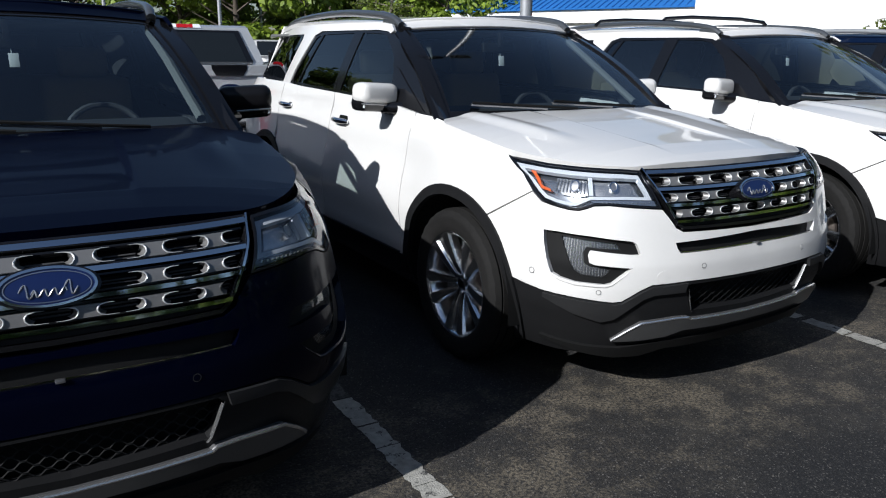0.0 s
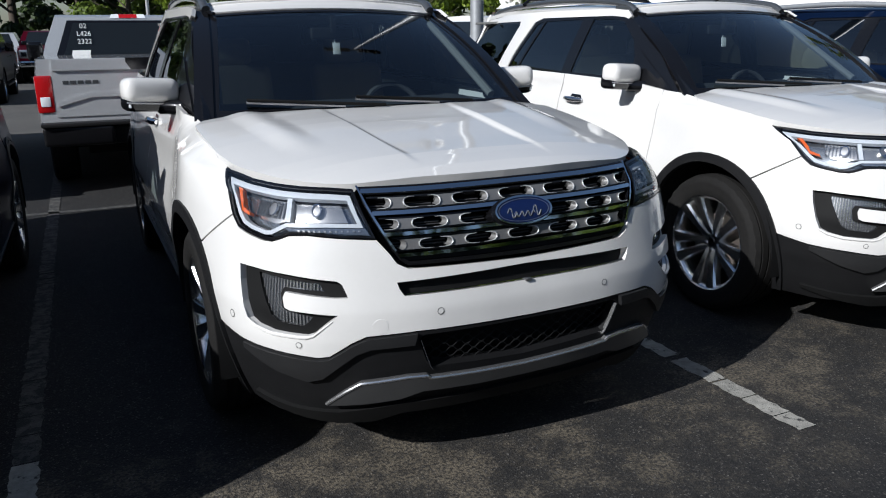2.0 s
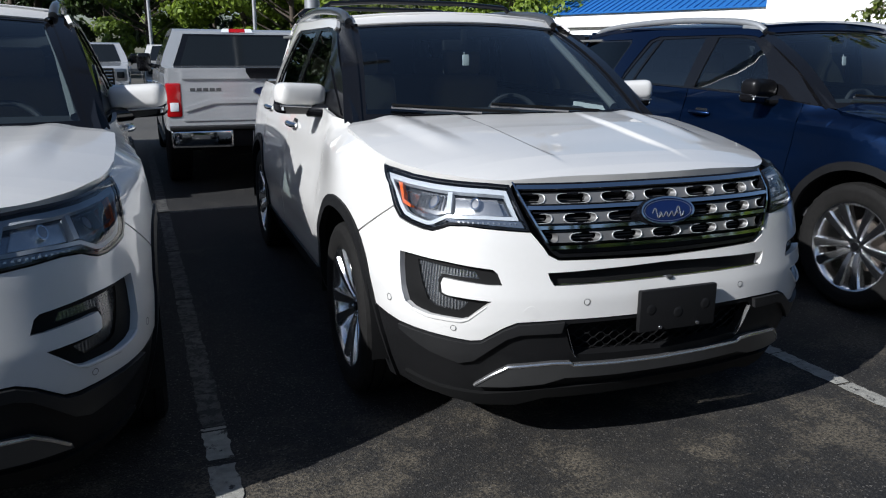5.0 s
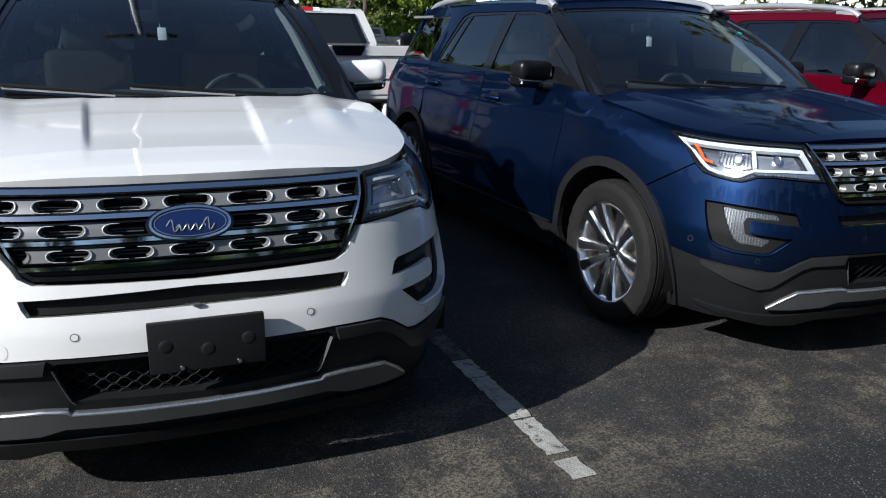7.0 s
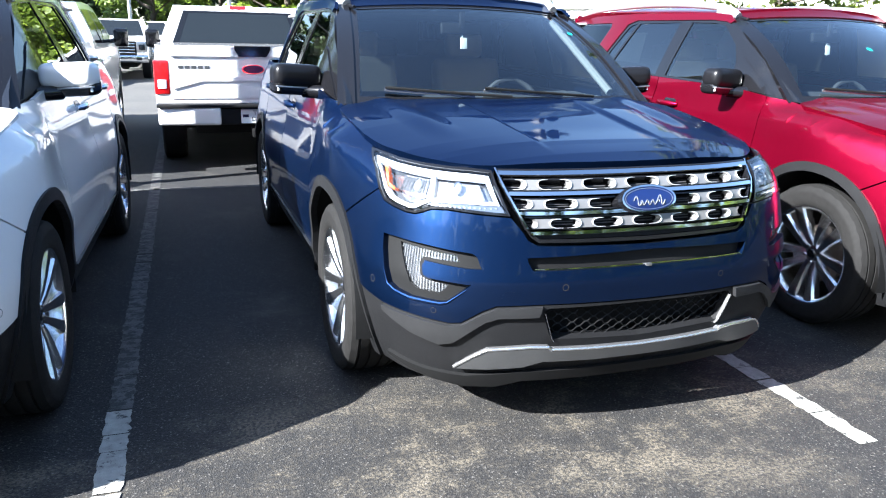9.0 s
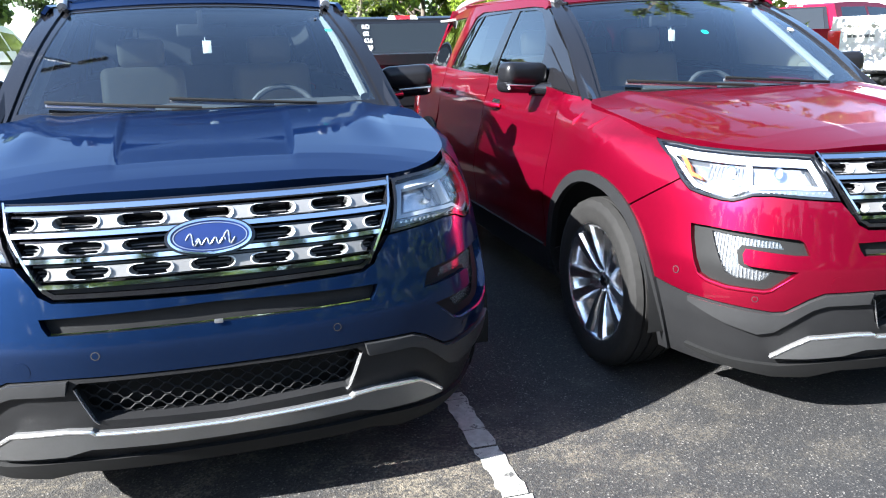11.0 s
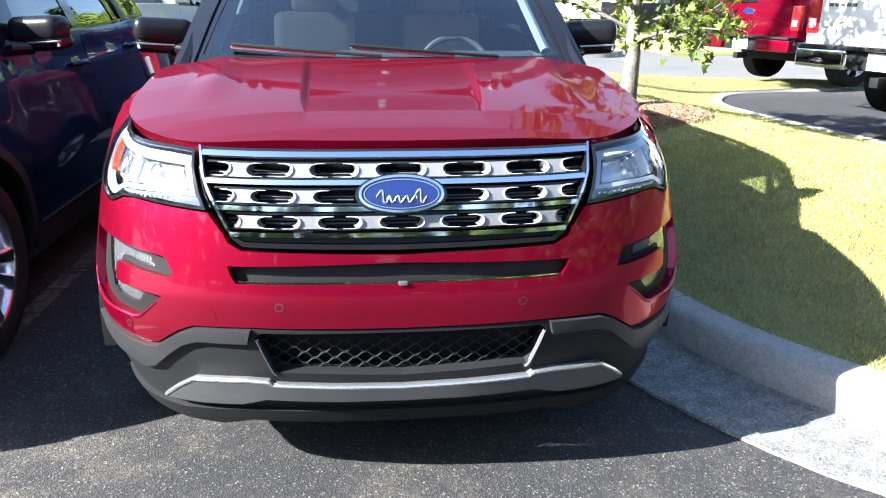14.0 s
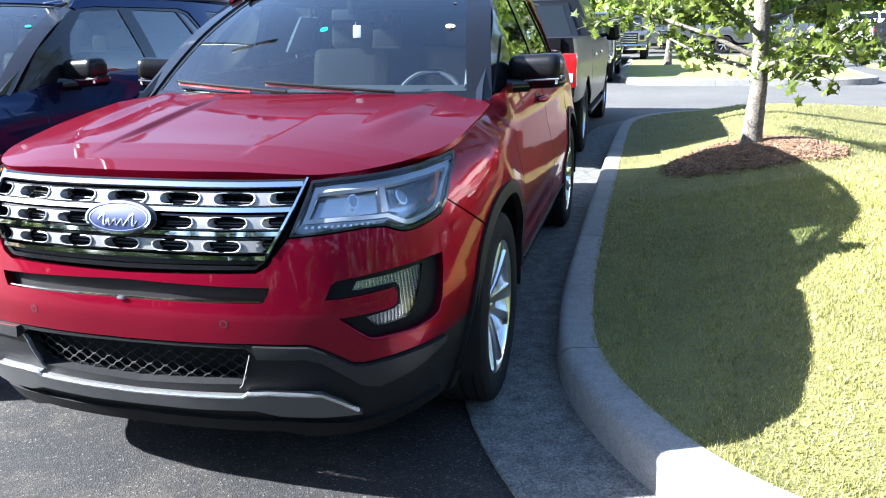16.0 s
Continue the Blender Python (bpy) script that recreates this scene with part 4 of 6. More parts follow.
        part("roof_ditch", tube(bmesh.new(), [(sgn * .612, 2.035, 1.628), (sgn * .640, 2.12, 1.640), (sgn * .655, 2.30, 1.648)], [.010, .012, .010], 6), GLOSSBLACK, car, "black roof gutter strip")
        # mirror
        mir = part("door_mirror", box(bmesh.new(), (sgn * .990, 1.765, 1.215), (.255, .120, .085), .040, (0, sgn * -4, sgn * -14), 4), GLOSSBLACK, car, "door mirror")
        part("mirror_cap", box(bmesh.new(), (sgn * .988, 1.752, 1.272), (.258, .132, .118), .052, (0, sgn * -3, sgn * -14), 5), WHITE, mir, "mirror cap")
        part("mirror_arm", tube(bmesh.new(), [(sgn * .80, 1.66, 1.200), (sgn * .86, 1.70, 1.190), (sgn * .95, 1.75, 1.195)], [.045, .036, .036], 10), GLOSSBLACK, mir)
        part("mirror_band", box(bmesh.new(), (sgn * .990, 1.757, 1.214), (.242, .122, .008), .003, (0, sgn * -4, sgn * -14)), SATIN, mir, "thin satin band")
        part("mirror_signal", box(bmesh.new(), (sgn * 1.026, 1.709, 1.203), (.140, .016, .020), .006, (0, sgn * -4, sgn * -16)), LEDBAR, mir, "clear turn signal strip")
        part("mirror_glass", box(bmesh.new(), (sgn * .985, 1.828, 1.250), (.215, .006, .120), .002, (0, 0, sgn * -14)), CHROME, mir, "mirror glass")
        sheet("mirror_sail", GLOSSBLACK, car, sg, gl([(1.46, 1.185), (1.80, 1.215), (1.86, 1.42), (1.80, 1.40)]), (), .004, .01, .1)
        # tail lamp
        tl = [(4.66, .93), (4.84, .92), (4.93, .95), (4.92, 1.15), (4.72, 1.15), (4.58, 1.12), (4.60, 1.08), (4.72, 1.04)]
        sheet("tail_light", REDLENS, car, skin, [(sgn * at_y(min(y, 4.965)), z) for y, z in tl], (), .008, .02, .06, "red tail light")
        wheel(car, sgn * .850, AY, sgn)
        wheel(car, sgn * .845, RY, sgn)
    # tail
    rear_lo, rear_hi = at_y(4.86), float(RUN[-1])
    for sgn in (1, -1):
        sheet("tailgate", WHITE, car, skin, mirror([(rear_lo, .60), (rear_hi, .60), (rear_hi, 1.22), (rear_lo, 1.22)], sgn), (), 0, .02, .1)
        sheet("rear_bumper", CLAD, car, skin, mirror([(at_y(4.30), .30), (rear_hi, .30), (rear_hi, .60), (at_y(4.88), .60), (at_y(4.7), .45), (at_y(4.30), .42)], sgn), (), -.002, .03, .1, "black rear bumper")
    sheet("tail_window", PRIVACY, car, tail_glass, [(-.92, .05), (.92, .05), (.92, .95), (-.92, .95)], (), 0, 0, .2, "dark tailgate glass")
    sheet("tail_frame", WHITE, car, tail_glass, [(-1.01, -.1), (1.01, -.1), (1.0, 1.06), (-1.0, 1.06)], [[(-.88, .08), (.88, .08), (.86, .92), (-.86, .92)]], .002, .02, .2)
    # hood: follows the lamps and the grille in front and the fenders at the sides
    he = [tuple(p) for p in catmull([(0, .115), (.16, .120), (.30, .135), (.46, .158), (.56, .190), (.655, .262), (.735, .360), (.795, .470), (.838, .590), (.866, .75)], 4)] + [(.876, 1.0), (.874, 1.19), (.83, 1.27), (.70, 1.29), (.40, 1.225), (0, 1.205)]
    sheet("hood", WHITE, car, hood_top, both([(x * .30 / crease_at(y), y) for x, y in he]), (), .003, .03, .012)
    # cowl, windshield and wipers
    cowl = both([(0, 1.17), (.70, 1.26), (.82, 1.25), (.82, 1.36), (.72, 1.37), (.40, 1.30), (0, 1.27)])
    sheet("cowl", MATTBLACK, car, lambda x, y: (x, y, 1.158 + .10 * (y - 1.2) - .05 * x * x), cowl, (), 0, .02, .08, "black wiper cowl")
    sheet("windshield", WINDSHIELD, car, screen, [(-.96, -.02), (.96, -.02), (.95, .965), (-.95, .965)], (), 0, 0, .07, "tinted windshield").visible_shadow = False
    sheet("windshield_frame", GLOSSBLACK, car, screen, [(-1.03, -.05), (1.03, -.05), (1.045, 1.0), (-1.045, 1.0)], [[(-.945, .05), (.945, .05), (.925, .93), (-.925, .93)]], .003, .012, .07, "black windshield border")
    sheet("roof_header", WHITE, car, screen, [(-1.03, .962), (1.03, .962), (1.02, 1.085), (-1.02, 1.085)], (), .010, .02, .07)
    for sgn in (1, -1):
        sheet("a_pillar", GLOSSBLACK, car, screen, [(sgn * .97, -.04), (sgn * 1.07, -.03), (sgn * 1.10, 1.0), (sgn * .985, 1.0)], (), .012, .03, .08, "black windshield pillar")
    for (ux, vx), (uy, vy) in (((.58, .015), (-.18, .085)), ((-.02, .02), (-.80, .085))):
        bm = bmesh.new()
        p, q = Vector(screen(ux, vx)), Vector(screen(uy, vy))
        pts = [Vector(screen(ux + (uy - ux) * k / 10, vx + (vy - vx) * k / 10)) + Vector((0, -.022, .026)) for k in range(11)]
        tube(bm, pts, .007, 6)
        wp = part("wiper", bm, MATTBLACK, car, "black wiper")
        part("wiper_blade", tube(bmesh.new(), [x + Vector((0, .012, -.012)) for x in pts[3:]], .008, 6), SATIN, wp)
    # roof
    re = both([(0, 2.095), (.30, 2.105), (.60, 2.150), (.665, 2.22), (.690, 3.0), (.665, 3.6), (.615, 4.1), (.57, 4.45), (0, 4.62)])
    sheet("roof", WHITE, car, roof_top, re, (), .006, .03, .07)
    sheet("roof_spoiler", WHITE, car, roof_top, both([(0, 4.615), (.50, 4.485), (.46, 4.57), (0, 4.72)]), (), .004, .04, .1)
    # underbody and cabin
    part("underbody", boxes(((0, 2.5, .33), (1.36, 4.5, .20), .03), ((0, 1.0, .55), (1.06, 1.5, .6), .03), ((0, 3.9, .55), (1.06, 1.7, .5), .03)), MATTBLACK, car, "dark underbody")
    part("cabin_floor", boxes(((0, 2.9, .50), (1.7, 3.6, .06), .01), ((0, 1.35, .80), (1.5, .04, .6), .01)), CHARCOAL, car)
    bm = bmesh.new()
    box(bm, (0, 1.63, 1.065), (1.52, .62, .16), .06, (8, 0, 0), 3)
    box(bm, (.38, 1.86, 1.10), (.40, .22, .12), .04, (12, 0, 0), 3)
    box(bm, (0, 1.92, .92), (.34, .16, .34), .04)
    part("dashboard", bm, CHARCOAL, car, "charcoal dashboard")
    ring = [(.38 + .185 * math.cos(2 * math.pi * k / 28), 2.06 - .185 * math.sin(2 * math.pi * k / 28) * -.36, 1.06 + .185 * math.sin(2 * math.pi * k / 28) * .93) for k in range(29)]
    bm = tube(bmesh.new(), ring, .016, 8, False)
    box(bm, (.38, 2.05, 1.06), (.12, .05, .10), .02)
    box(bm, (.38, 2.055, 1.06), (.34, .02, .03), .006)
    part("steering_wheel", bm, CHARCOAL, car, "charcoal steering wheel")
    for sx_ in (.38, -.38):
        seat = part("front_seat", boxes(((sx_, 2.58, .72), (.50, .50, .18), .06, (4, 0, 0), 3), ((sx_, 2.86, 1.05), (.48, .16, .58), .06, (-14, 0, 0), 3)), TAN, car, "tan leather front seat")
        part("headrest", boxes(((sx_, 2.96, 1.42), (.27, .10, .17), .045, (-8, 0, 0), 3), ((sx_ + .06, 2.94, 1.32), (.012, .012, .14)), ((sx_ - .06, 2.94, 1.32), (.012, .012, .14))), TAN, seat, "tan leather headrest")
    rear = part("rear_seat", boxes(((0, 3.42, .74), (1.34, .48, .18), .06, (4, 0, 0), 3), ((0, 3.70, 1.05), (1.34, .16, .56), .06, (-14, 0, 0), 3)), TAN, car, "tan leather rear bench")
    for sx_ in (.42, 0, -.42):
        part("headrest", boxes(((sx_, 3.80, 1.38), (.24, .09, .15), .04, (-8, 0, 0), 3)), TAN, rear)
    part("cabin_mirror", boxes(((0, 2.00, 1.525), (.24, .03, .065), .014, (-8, 0, 0), 3), ((0, 1.97, 1.575), (.03, .03, .09), .006)), MATTBLACK, car, "black rear-view mirror")
    part("mirror_tag", boxes(((.02, 1.985, 1.445), (.042, .003, .062), .001, (-6, 0, 4)), ((.012, 1.99, 1.492), (.004, .003, .03))), PAPER, car, "pale paper tag hung from the mirror")
    part("headliner", boxes(((0, 3.4, 1.615), (1.24, 2.4, .02), .005)), TRIM, car, "pale headliner")
    for sgn in (1, -1):
        bm = bmesh.new()
        tube(bm, [(sgn * .72, 1.50, 1.20), (sgn * .66, 1.90, 1.46), (sgn * .60, 2.14, 1.63)], [.022, .022, .02], 8)
        part("pillar_trim", bm, TRIM, car, "pale pillar trim")
        part("door_card", boxes(((sgn * .80, 2.5, .85), (.05, 2.0, .62), .015)), CHARCOAL, car)
    return car


def repaint(car, paint, cap, handle, rail=SATIN):
    """Gives a copy its own body colour, mirror caps and door handles."""
    for o in car.children_recursive:
        if o.type != "MESH":
            continue
        kind = o.name.split(".")[0]
        mat = {"mirror_cap": cap, "door_handle": handle, "roof_rail": rail}.get(kind, paint if o.data.materials[0] == WHITE else None)
        if mat and mat != o.data.materials[0]:
            o.material_slots[0].link = "OBJECT"
            o.material_slots[0].material = mat
    return car

# ---- ground ----
bm = bmesh.new()
bmesh.ops.create_grid(bm, x_segments=2, y_segments=2, size=900)
part("ground", bm, ASPHALT, None, smooth=None)
tagged(bpy.data.objects["ground"], "dark grey asphalt car park with faded patches", "ground", kind="structure")

# ---- the row of parked vehicles ----
CARS = [(-.055, 2.077, -.23), (2.724, 2.228, .97), (5.40, 2.19, -1.41), (8.50, 2.247, .86), (11.06, 2.158, .75)]
first = suv("suv", "white sport utility vehicle with chrome grille and handles")
first.matrix_basis = pose(CARS[1][0], CARS[1][1], 0, 0, 0, CARS[1][2])
LABELS = ["dark blue sport utility vehicle with a chrome grille", None, "white sport utility vehicle with a black plate bracket",
          "blue metallic sport utility vehicle with chrome grille, parked in a bay", "red metallic sport utility vehicle parked beside a grass island"]
repaint(first, WHITE, WHITE, CHROME, GREY_PAINT)
for i, paint, cap, handle in ((0, NAVY, BLACK_PAINT, NAVY), (2, WHITE, WHITE, CHROME), (3, BLUE, BLACK_PAINT, BLUE), (4, RED, BLACK_PAINT, RED)):
    x, y, turn = CARS[i]
    c = copy_thing(first, pose(x, y, 0, 0, 0, turn))
    repaint(c, paint, cap, handle, GREY_PAINT if i in (0, 2) else POLE)
    tagged(c, LABELS[i])
    if i == 2:
        bm = bmesh.new()
        box(bm, (0.02, -.085, .595), (.325, .022, .155), .006)
        for dx in (-.115, .0, .115):
            lathe(bm, [(.0, -.098), (.012, -.099), (.020, -.0965), (.022, -.095)], 16, (.02 + dx, 0, .60 + (0 if dx else -.02)), "y")
        br = part("plate_bracket", bm, CLAD, c, "black licence plate bracket")
        for dx in (-.075, .085):
            part("bolt", lathe(bmesh.new(), [(.0, -.103), (.006, -.102), (.008, -.097)], 12, (.02 + dx, 0, .532), "y"), CHROME, br, "bright bolt")
        for y0 in (2.75, 3.60):
            bm = tube(bmesh.new(), [(-.655, y0, 1.745), (-.60, y0, 1.785), (-.3, y0, 1.805), (.3, y0, 1.805), (.60, y0, 1.785), (.655, y0, 1.745)], .016, 8)
            part("crossbar", bm, GLOSSBLACK, c, "black roof crossbar")
    if i in (3, 4):
        dot = lambda u0, v0, ru, rv: [(u0 + ru * math.cos(2 * math.pi * k / 20), v0 + rv * math.sin(2 * math.pi * k / 20)) for k in range(20)]
        if i == 3:
            sheet("window_sticker", TEAL, c, screen, dot(.88, .66, .026, .014), [dot(.88, .66, .012, .006)], .005, .001, .2, "teal ring sticker")
        else:
            st = sheet("window_sticker", PAPER, c, screen, dot(.833, .548, .030, .020), (), .005, .001, .2, "white oval sticker with a number")
            px, py, pz = screen(.833, .535)
            lettering("sticker_number", "24", .024, INK, pose(px, py - .012, pz - .001, -57), st, .0005)
            # teal oval painted in for the reflection in the cabin mirror
            sheet("window_sticker", TEAL, c, screen, dot(-.013, .54, .028, .022), (), -.006, .001, .2, "teal oval for the reflection in the cabin mirror")
            sheet("window_sheet", PAPER, c, side_glass(-1), [(-3.30, 1.33), (-2.92, 1.32), (-2.98, 1.545), (-3.28, 1.545)], (), -.014, .001, .2, "pale price sheet behind the glass")
        sheet("tax_disc", CHARCOAL, c, screen, dot(.84, .80, .012, .008), (), .005, .001, .2)


# ---- pickup trucks: tail at y = 0, nose at y = 5.85 ----
def truck_half(y, z):
    return 1.0 - .035 * smooth_step(1.05, 1.42, z) - .02 * smooth_step(.75, .45, z) - .05 * smooth_step(5.0, 5.85, y) - .025 * smooth_step(.25, 0, y)


def cab_half(y, z):
    return .955 - .21 * smooth_step(1.26, 1.95, z)


def pickup(name, label, paint, bumper, lift=0.0, text="", front=CHROME):
    t = thing(name, label, "pickup truck", group="parked pickup trucks")
    Z = lambda pts: [(y, z + lift) for y, z in pts]
    half = lambda y, z: truck_half(y, z - lift)
    wy = (1.30, 4.92)
    AR = .47
    bed = [(.0, .70), (.72, .70)] + arc(wy[0], .42, AR, 143, 37, 12)[1:-1] + [(1.88, .62), (1.88, 1.335), (.0, 1.335)]
    part("bed", prism(Z(bed), half, .14), paint, t)
    cabb = [(1.90, .50), (4.30, .50), (4.42, .56)] + arc(wy[1], .42, AR, 163, 20, 14)[1:-1] + [(5.45, .60), (5.72, .62), (5.82, .75), (5.82, 1.12), (5.72, 1.18), (4.35, 1.27), (1.90, 1.27)]
    part("body", prism(Z(cabb), half, .14), paint, t)
    green = [(1.92, 1.24), (4.42, 1.24), (3.72, 1.745), (3.45, 1.79), (2.6, 1.80), (2.12, 1.785), (2.02, 1.755)]
    part("cab", prism(Z(green), lambda y, z: cab_half(y, z - lift) + .004, .1), paint, t)
    # glass
    rearw = lambda u, v: (u * (.83 - .14 * v), 1.905 + .10 * v, lift + 1.29 + .43 * v)
    sheet("rear_window", DARKGLASS, t, rearw, [(-.9, .02), (.9, .02), (.86, .93), (-.86, .93)], (), .012, .01, .3, "dark rear window")
    sheet("window_seal", GLOSSBLACK, t, rearw, [(-1, -.03), (1, -.03), (.96, 1.0), (-.96, 1.0)], (), .006, .01, .3)
    shield = lambda u, v: (-u * (.84 - .17 * v), 4.40 - .66 * v - .02 * u * u, lift + 1.255 + .50 * v)
    sheet("windshield", DARKGLASS, t, shield, [(-.95, .03), (.95, .03), (.93, .95), (-.93, .95)], (), .010, .01, .3, "dark windshield")
    for sgn in (1, -1):
        sw = lambda a, z: (sgn * (cab_half(a * sgn, z) + .006), a * sgn, z + lift)
        q = lambda pts: [(sgn * y, z) for y, z in pts]
        sheet("side_window", DARKGLASS, t, sw, q([(3.05, 1.29), (4.18, 1.29), (3.66, 1.69), (3.05, 1.715)]), (), .002, .006, .2, "dark side window")
        sheet("side_window", DARKGLASS, t, sw, q([(2.10, 1.31), (2.97, 1.29), (2.97, 1.715), (2.20, 1.705)]), (), .002, .006, .2, "dark side window")
        sd = lambda a, z: (sgn * truck_half(a * sgn, z), a * sgn, z + lift)
        for y0 in (2.0, 3.01, 4.16):
            sheet("door_gap", INK, t, sd, q([(y0, .56), (y0 + .012, .56), (y0 + .012, 1.26), (y0, 1.26)]), (), .003, 0, .2)
        for y0 in (2.25, 3.22):
            part("door_handle", box(bmesh.new(), (sgn * (truck_half(y0, 1.12) + .015), y0, 1.10 + lift), (.03, .20, .035), .012), front, t, "door handle")
        part("running_board", box(bmesh.new(), (sgn * .93, 3.1, .40 + lift), (.14, 2.3, .05), .02), CLAD, t, "black running board")
        mir = part("door_mirror", box(bmesh.new(), (sgn * 1.12, 4.0, 1.36 + lift), (.20, .12, .26), .05, (0, 0, 0), 3), GLOSSBLACK, t, "door mirror")
        part("mirror_arm", tube(bmesh.new(), [(sgn * .90, 4.02, 1.29 + lift), (sgn * 1.05, 4.0, 1.32 + lift)], .03, 8), GLOSSBLACK, mir)
        lamp = part("tail_light", box(bmesh.new(), (sgn * .915, .035, lift + 1.015), (.150, .10, .345), .02), REDLENS, t, "red tail light")
        part("reverse_lamp", box(bmesh.new(), (sgn * .915, -.016, lift + .945), (.085, .012, .09), .008), LEDBAR, lamp, "clear reversing lamp")
        for y0 in wy:
            w = thing("wheel", "", "")
            for k in list(w.keys()):
                del w[k]
            w.parent = t
            w.matrix_basis = pose(sgn * .845, y0, .41 + lift, 0, 0, 0 if sgn > 0 else 180)
            part("tyre", lathe(bmesh.new(), [(.25, -.12), (.30, -.135), (.37, -.132), (.405, -.11), (.41, -.04), (.41, .04), (.405, .11), (.37, .132), (.30, .135), (.25, .12)], 40), RUBBER, w, "black tyre", 30)
            bm = lathe(bmesh.new(), [(.23, -.1), (.235, .08), (.255, .118), (.255, -.1)], 40)
            for k in range(6):
                a = radians(60 * k)
                box(bm, (.085, .14 * math.cos(a), .14 * math.sin(a)), (.03, .21, .055), .008, (math.degrees(a), 0, 0))
            lathe(bm, [(0, .115), (.05, .112), (.06, .06)], 20)
            part("rim", bm, RIM, w, "six-spoke alloy rim", 30)
            part("wheel_well_disc", lathe(bmesh.new(), [(0, .02), (.235, .02)], 24), MATTBLACK, w)
    # tailgate with its pressed bands
    tg = lambda u, v: (u * .835, -.006, lift + .80 + .535 * v)
    gate = sheet("tailgate", paint, t, tg, [(-1, 0), (1, 0), (1, 1), (-1, 1)], (), .004, .02, .3)
    sheet("upper_band", paint, gate, tg, [(-.99, .80), (.99, .80), (.99, .985), (-.99, .985)], (), .022, .02, .3)
    sheet("lower_band", paint, gate, tg, [(-.97, .18), (-.62, .33), (.62, .33), (.97, .18), (.97, .26), (.64, .41), (-.64, .41), (-.97, .26)], (), .018, .016, .3)
    sheet("handle_panel", GLOSSBLACK, gate, tg, [(-.17, .80), (.17, .80), (.22, .93), (.22, 1.0), (-.22, 1.0), (-.22, .93)], (), .026, .02, .3, "gloss black handle panel")
    ov = lambda rx, rz: [(rx * math.cos(2 * math.pi * k / 28), .56 + rz * math.sin(2 * math.pi * k / 28)) for k in range(28)]
    sheet("emblem", EMBLEM, gate, tg, ov(.125, .078), (), .012, .01, .3, "blue oval emblem")
    sheet("emblem_ring", CHROME, gate, tg, ov(.14, .09), [ov(.125, .078)], .014, .01, .3, "chrome oval ring")
    for k in range(5):
        sheet("badge_bar", GREY_PAINT if paint in (WHITE, SILVER_PAINT, RED) else CHROME, gate, tg, [(-.90 + .078 * k, .565), (-.84 + .078 * k, .565), (-.84 + .078 * k, .625), (-.90 + .078 * k, .625)], (), .008, .004, .3)
    sheet("high_brake_light", REDLENS, t, lambda u, v: (u * .2, 2.02 + .02 * v, lift + 1.742 + .045 * v), [(-.5, 0), (.5, 0), (.5, 1), (-.5, 1)], (), .012, .01, .3, "red high brake light")
    sheet("cargo_lamp", LEDBAR, t, lambda u, v: (u * .2, 2.02 + .02 * v, lift + 1.742 + .045 * v), [(-1, 0), (1, 0), (.9, 1), (-.9, 1)], [[(-.5, .05), (.5, .05), (.5, .95), (-.5, .95)]], .012, .01, .3)
    # rear bumper with its step and plate
    rb = part("rear_bumper", box(bmesh.new(), (.66, -.07, .63 + lift), (.62, .17, .19), .035, (0, 0, 3), 3), bumper, t, "rear bumper half")
    part("rear_bumper", box(bmesh.new(), (-.66, -.07, .63 + lift), (.62, .17, .19), .035, (0, 0, -3), 3), bumper, t, "rear bumper half")
    part("bumper_step", boxes(((0, -.08, .735 + lift), (1.96, .19, .035), .012), ((0, -.03, .62 + lift), (.75, .13, .17), .02)), CLAD, rb, "black bumper step")
    plate = part("licence_plate", box(bmesh.new(), (0, -.108, .625 + lift), (.305, .008, .155), .004), PAPER, t, "white plate")
    if text:
        lettering("plate_text", "TEST", .062, INK, pose(.04, -.1135, .636 + lift), plate)
        lettering("plate_text", "DRIVE", .062, INK, pose(.04, -.1135, .572 + lift), plate)
        part("plate_border", boxes(((0, -.1125, .698 + lift), (.30, .003, .010)), ((-.105, -.1125, .625 + lift), (.06, .003, .03), .001)), EMBLEM, plate, "blue border")
    if text and text != "plate":
        for k, line in enumerate(text.split("/")):
            lettering("window_writing", line, .078, PAPER, pose(-.50, 1.895 + .10 * (.80 - .20 * k) - .014, lift + 1.29 + .43 * (.80 - .20 * k), -12), t)
        sheet("window_sticker", PAPER, t, rearw, [(-.80, .05), (-.56, .05), (-.56, .22), (-.80, .22)], (), .016, .002, .3, "white window sticker")
    # front: grille, lamps, bumper
    bm = bmesh.new()
    for k in range(4):
        box(bm, (0, 5.835, .80 + .085 * k + lift), (1.16, .05, .035), .01)
    box(bm, (0, 5.83, .93 + lift), (.06, .04, .36), .01)
    g = part("grille", bm, front, t, "grille with four bars")
    part("grille_back", box(bmesh.new(), (0, 5.815, .93 + lift), (1.24, .03, .40), .02), MATTBLACK, g, "black grille opening")
    for sgn in (1, -1):
        hl = part("headlight", box(bmesh.new(), (sgn * .77, 5.77, .97 + lift), (.30, .16, .30), .03, (0, 0, sgn * -10)), SATIN, t, "headlight")
        part("lamp_shade", box(bmesh.new(), (sgn * .77, 5.85, .96 + lift), (.18, .02, .16), .02, (0, 0, sgn * -10)), DARKGLASS, hl)
    fb = part("front_bumper", boxes(((0, 5.80, .62 + lift), (1.90, .22, .22), .05, (0, 0, 0), 3)), front if bumper != BLACK_PAINT else paint, t, "front bumper")
    for sgn in (1, -1):
        part("fog_lamp", box(bmesh.new(), (sgn * .68, 5.905, .62 + lift), (.16, .02, .09), .02), GLOSSBLACK, fb)
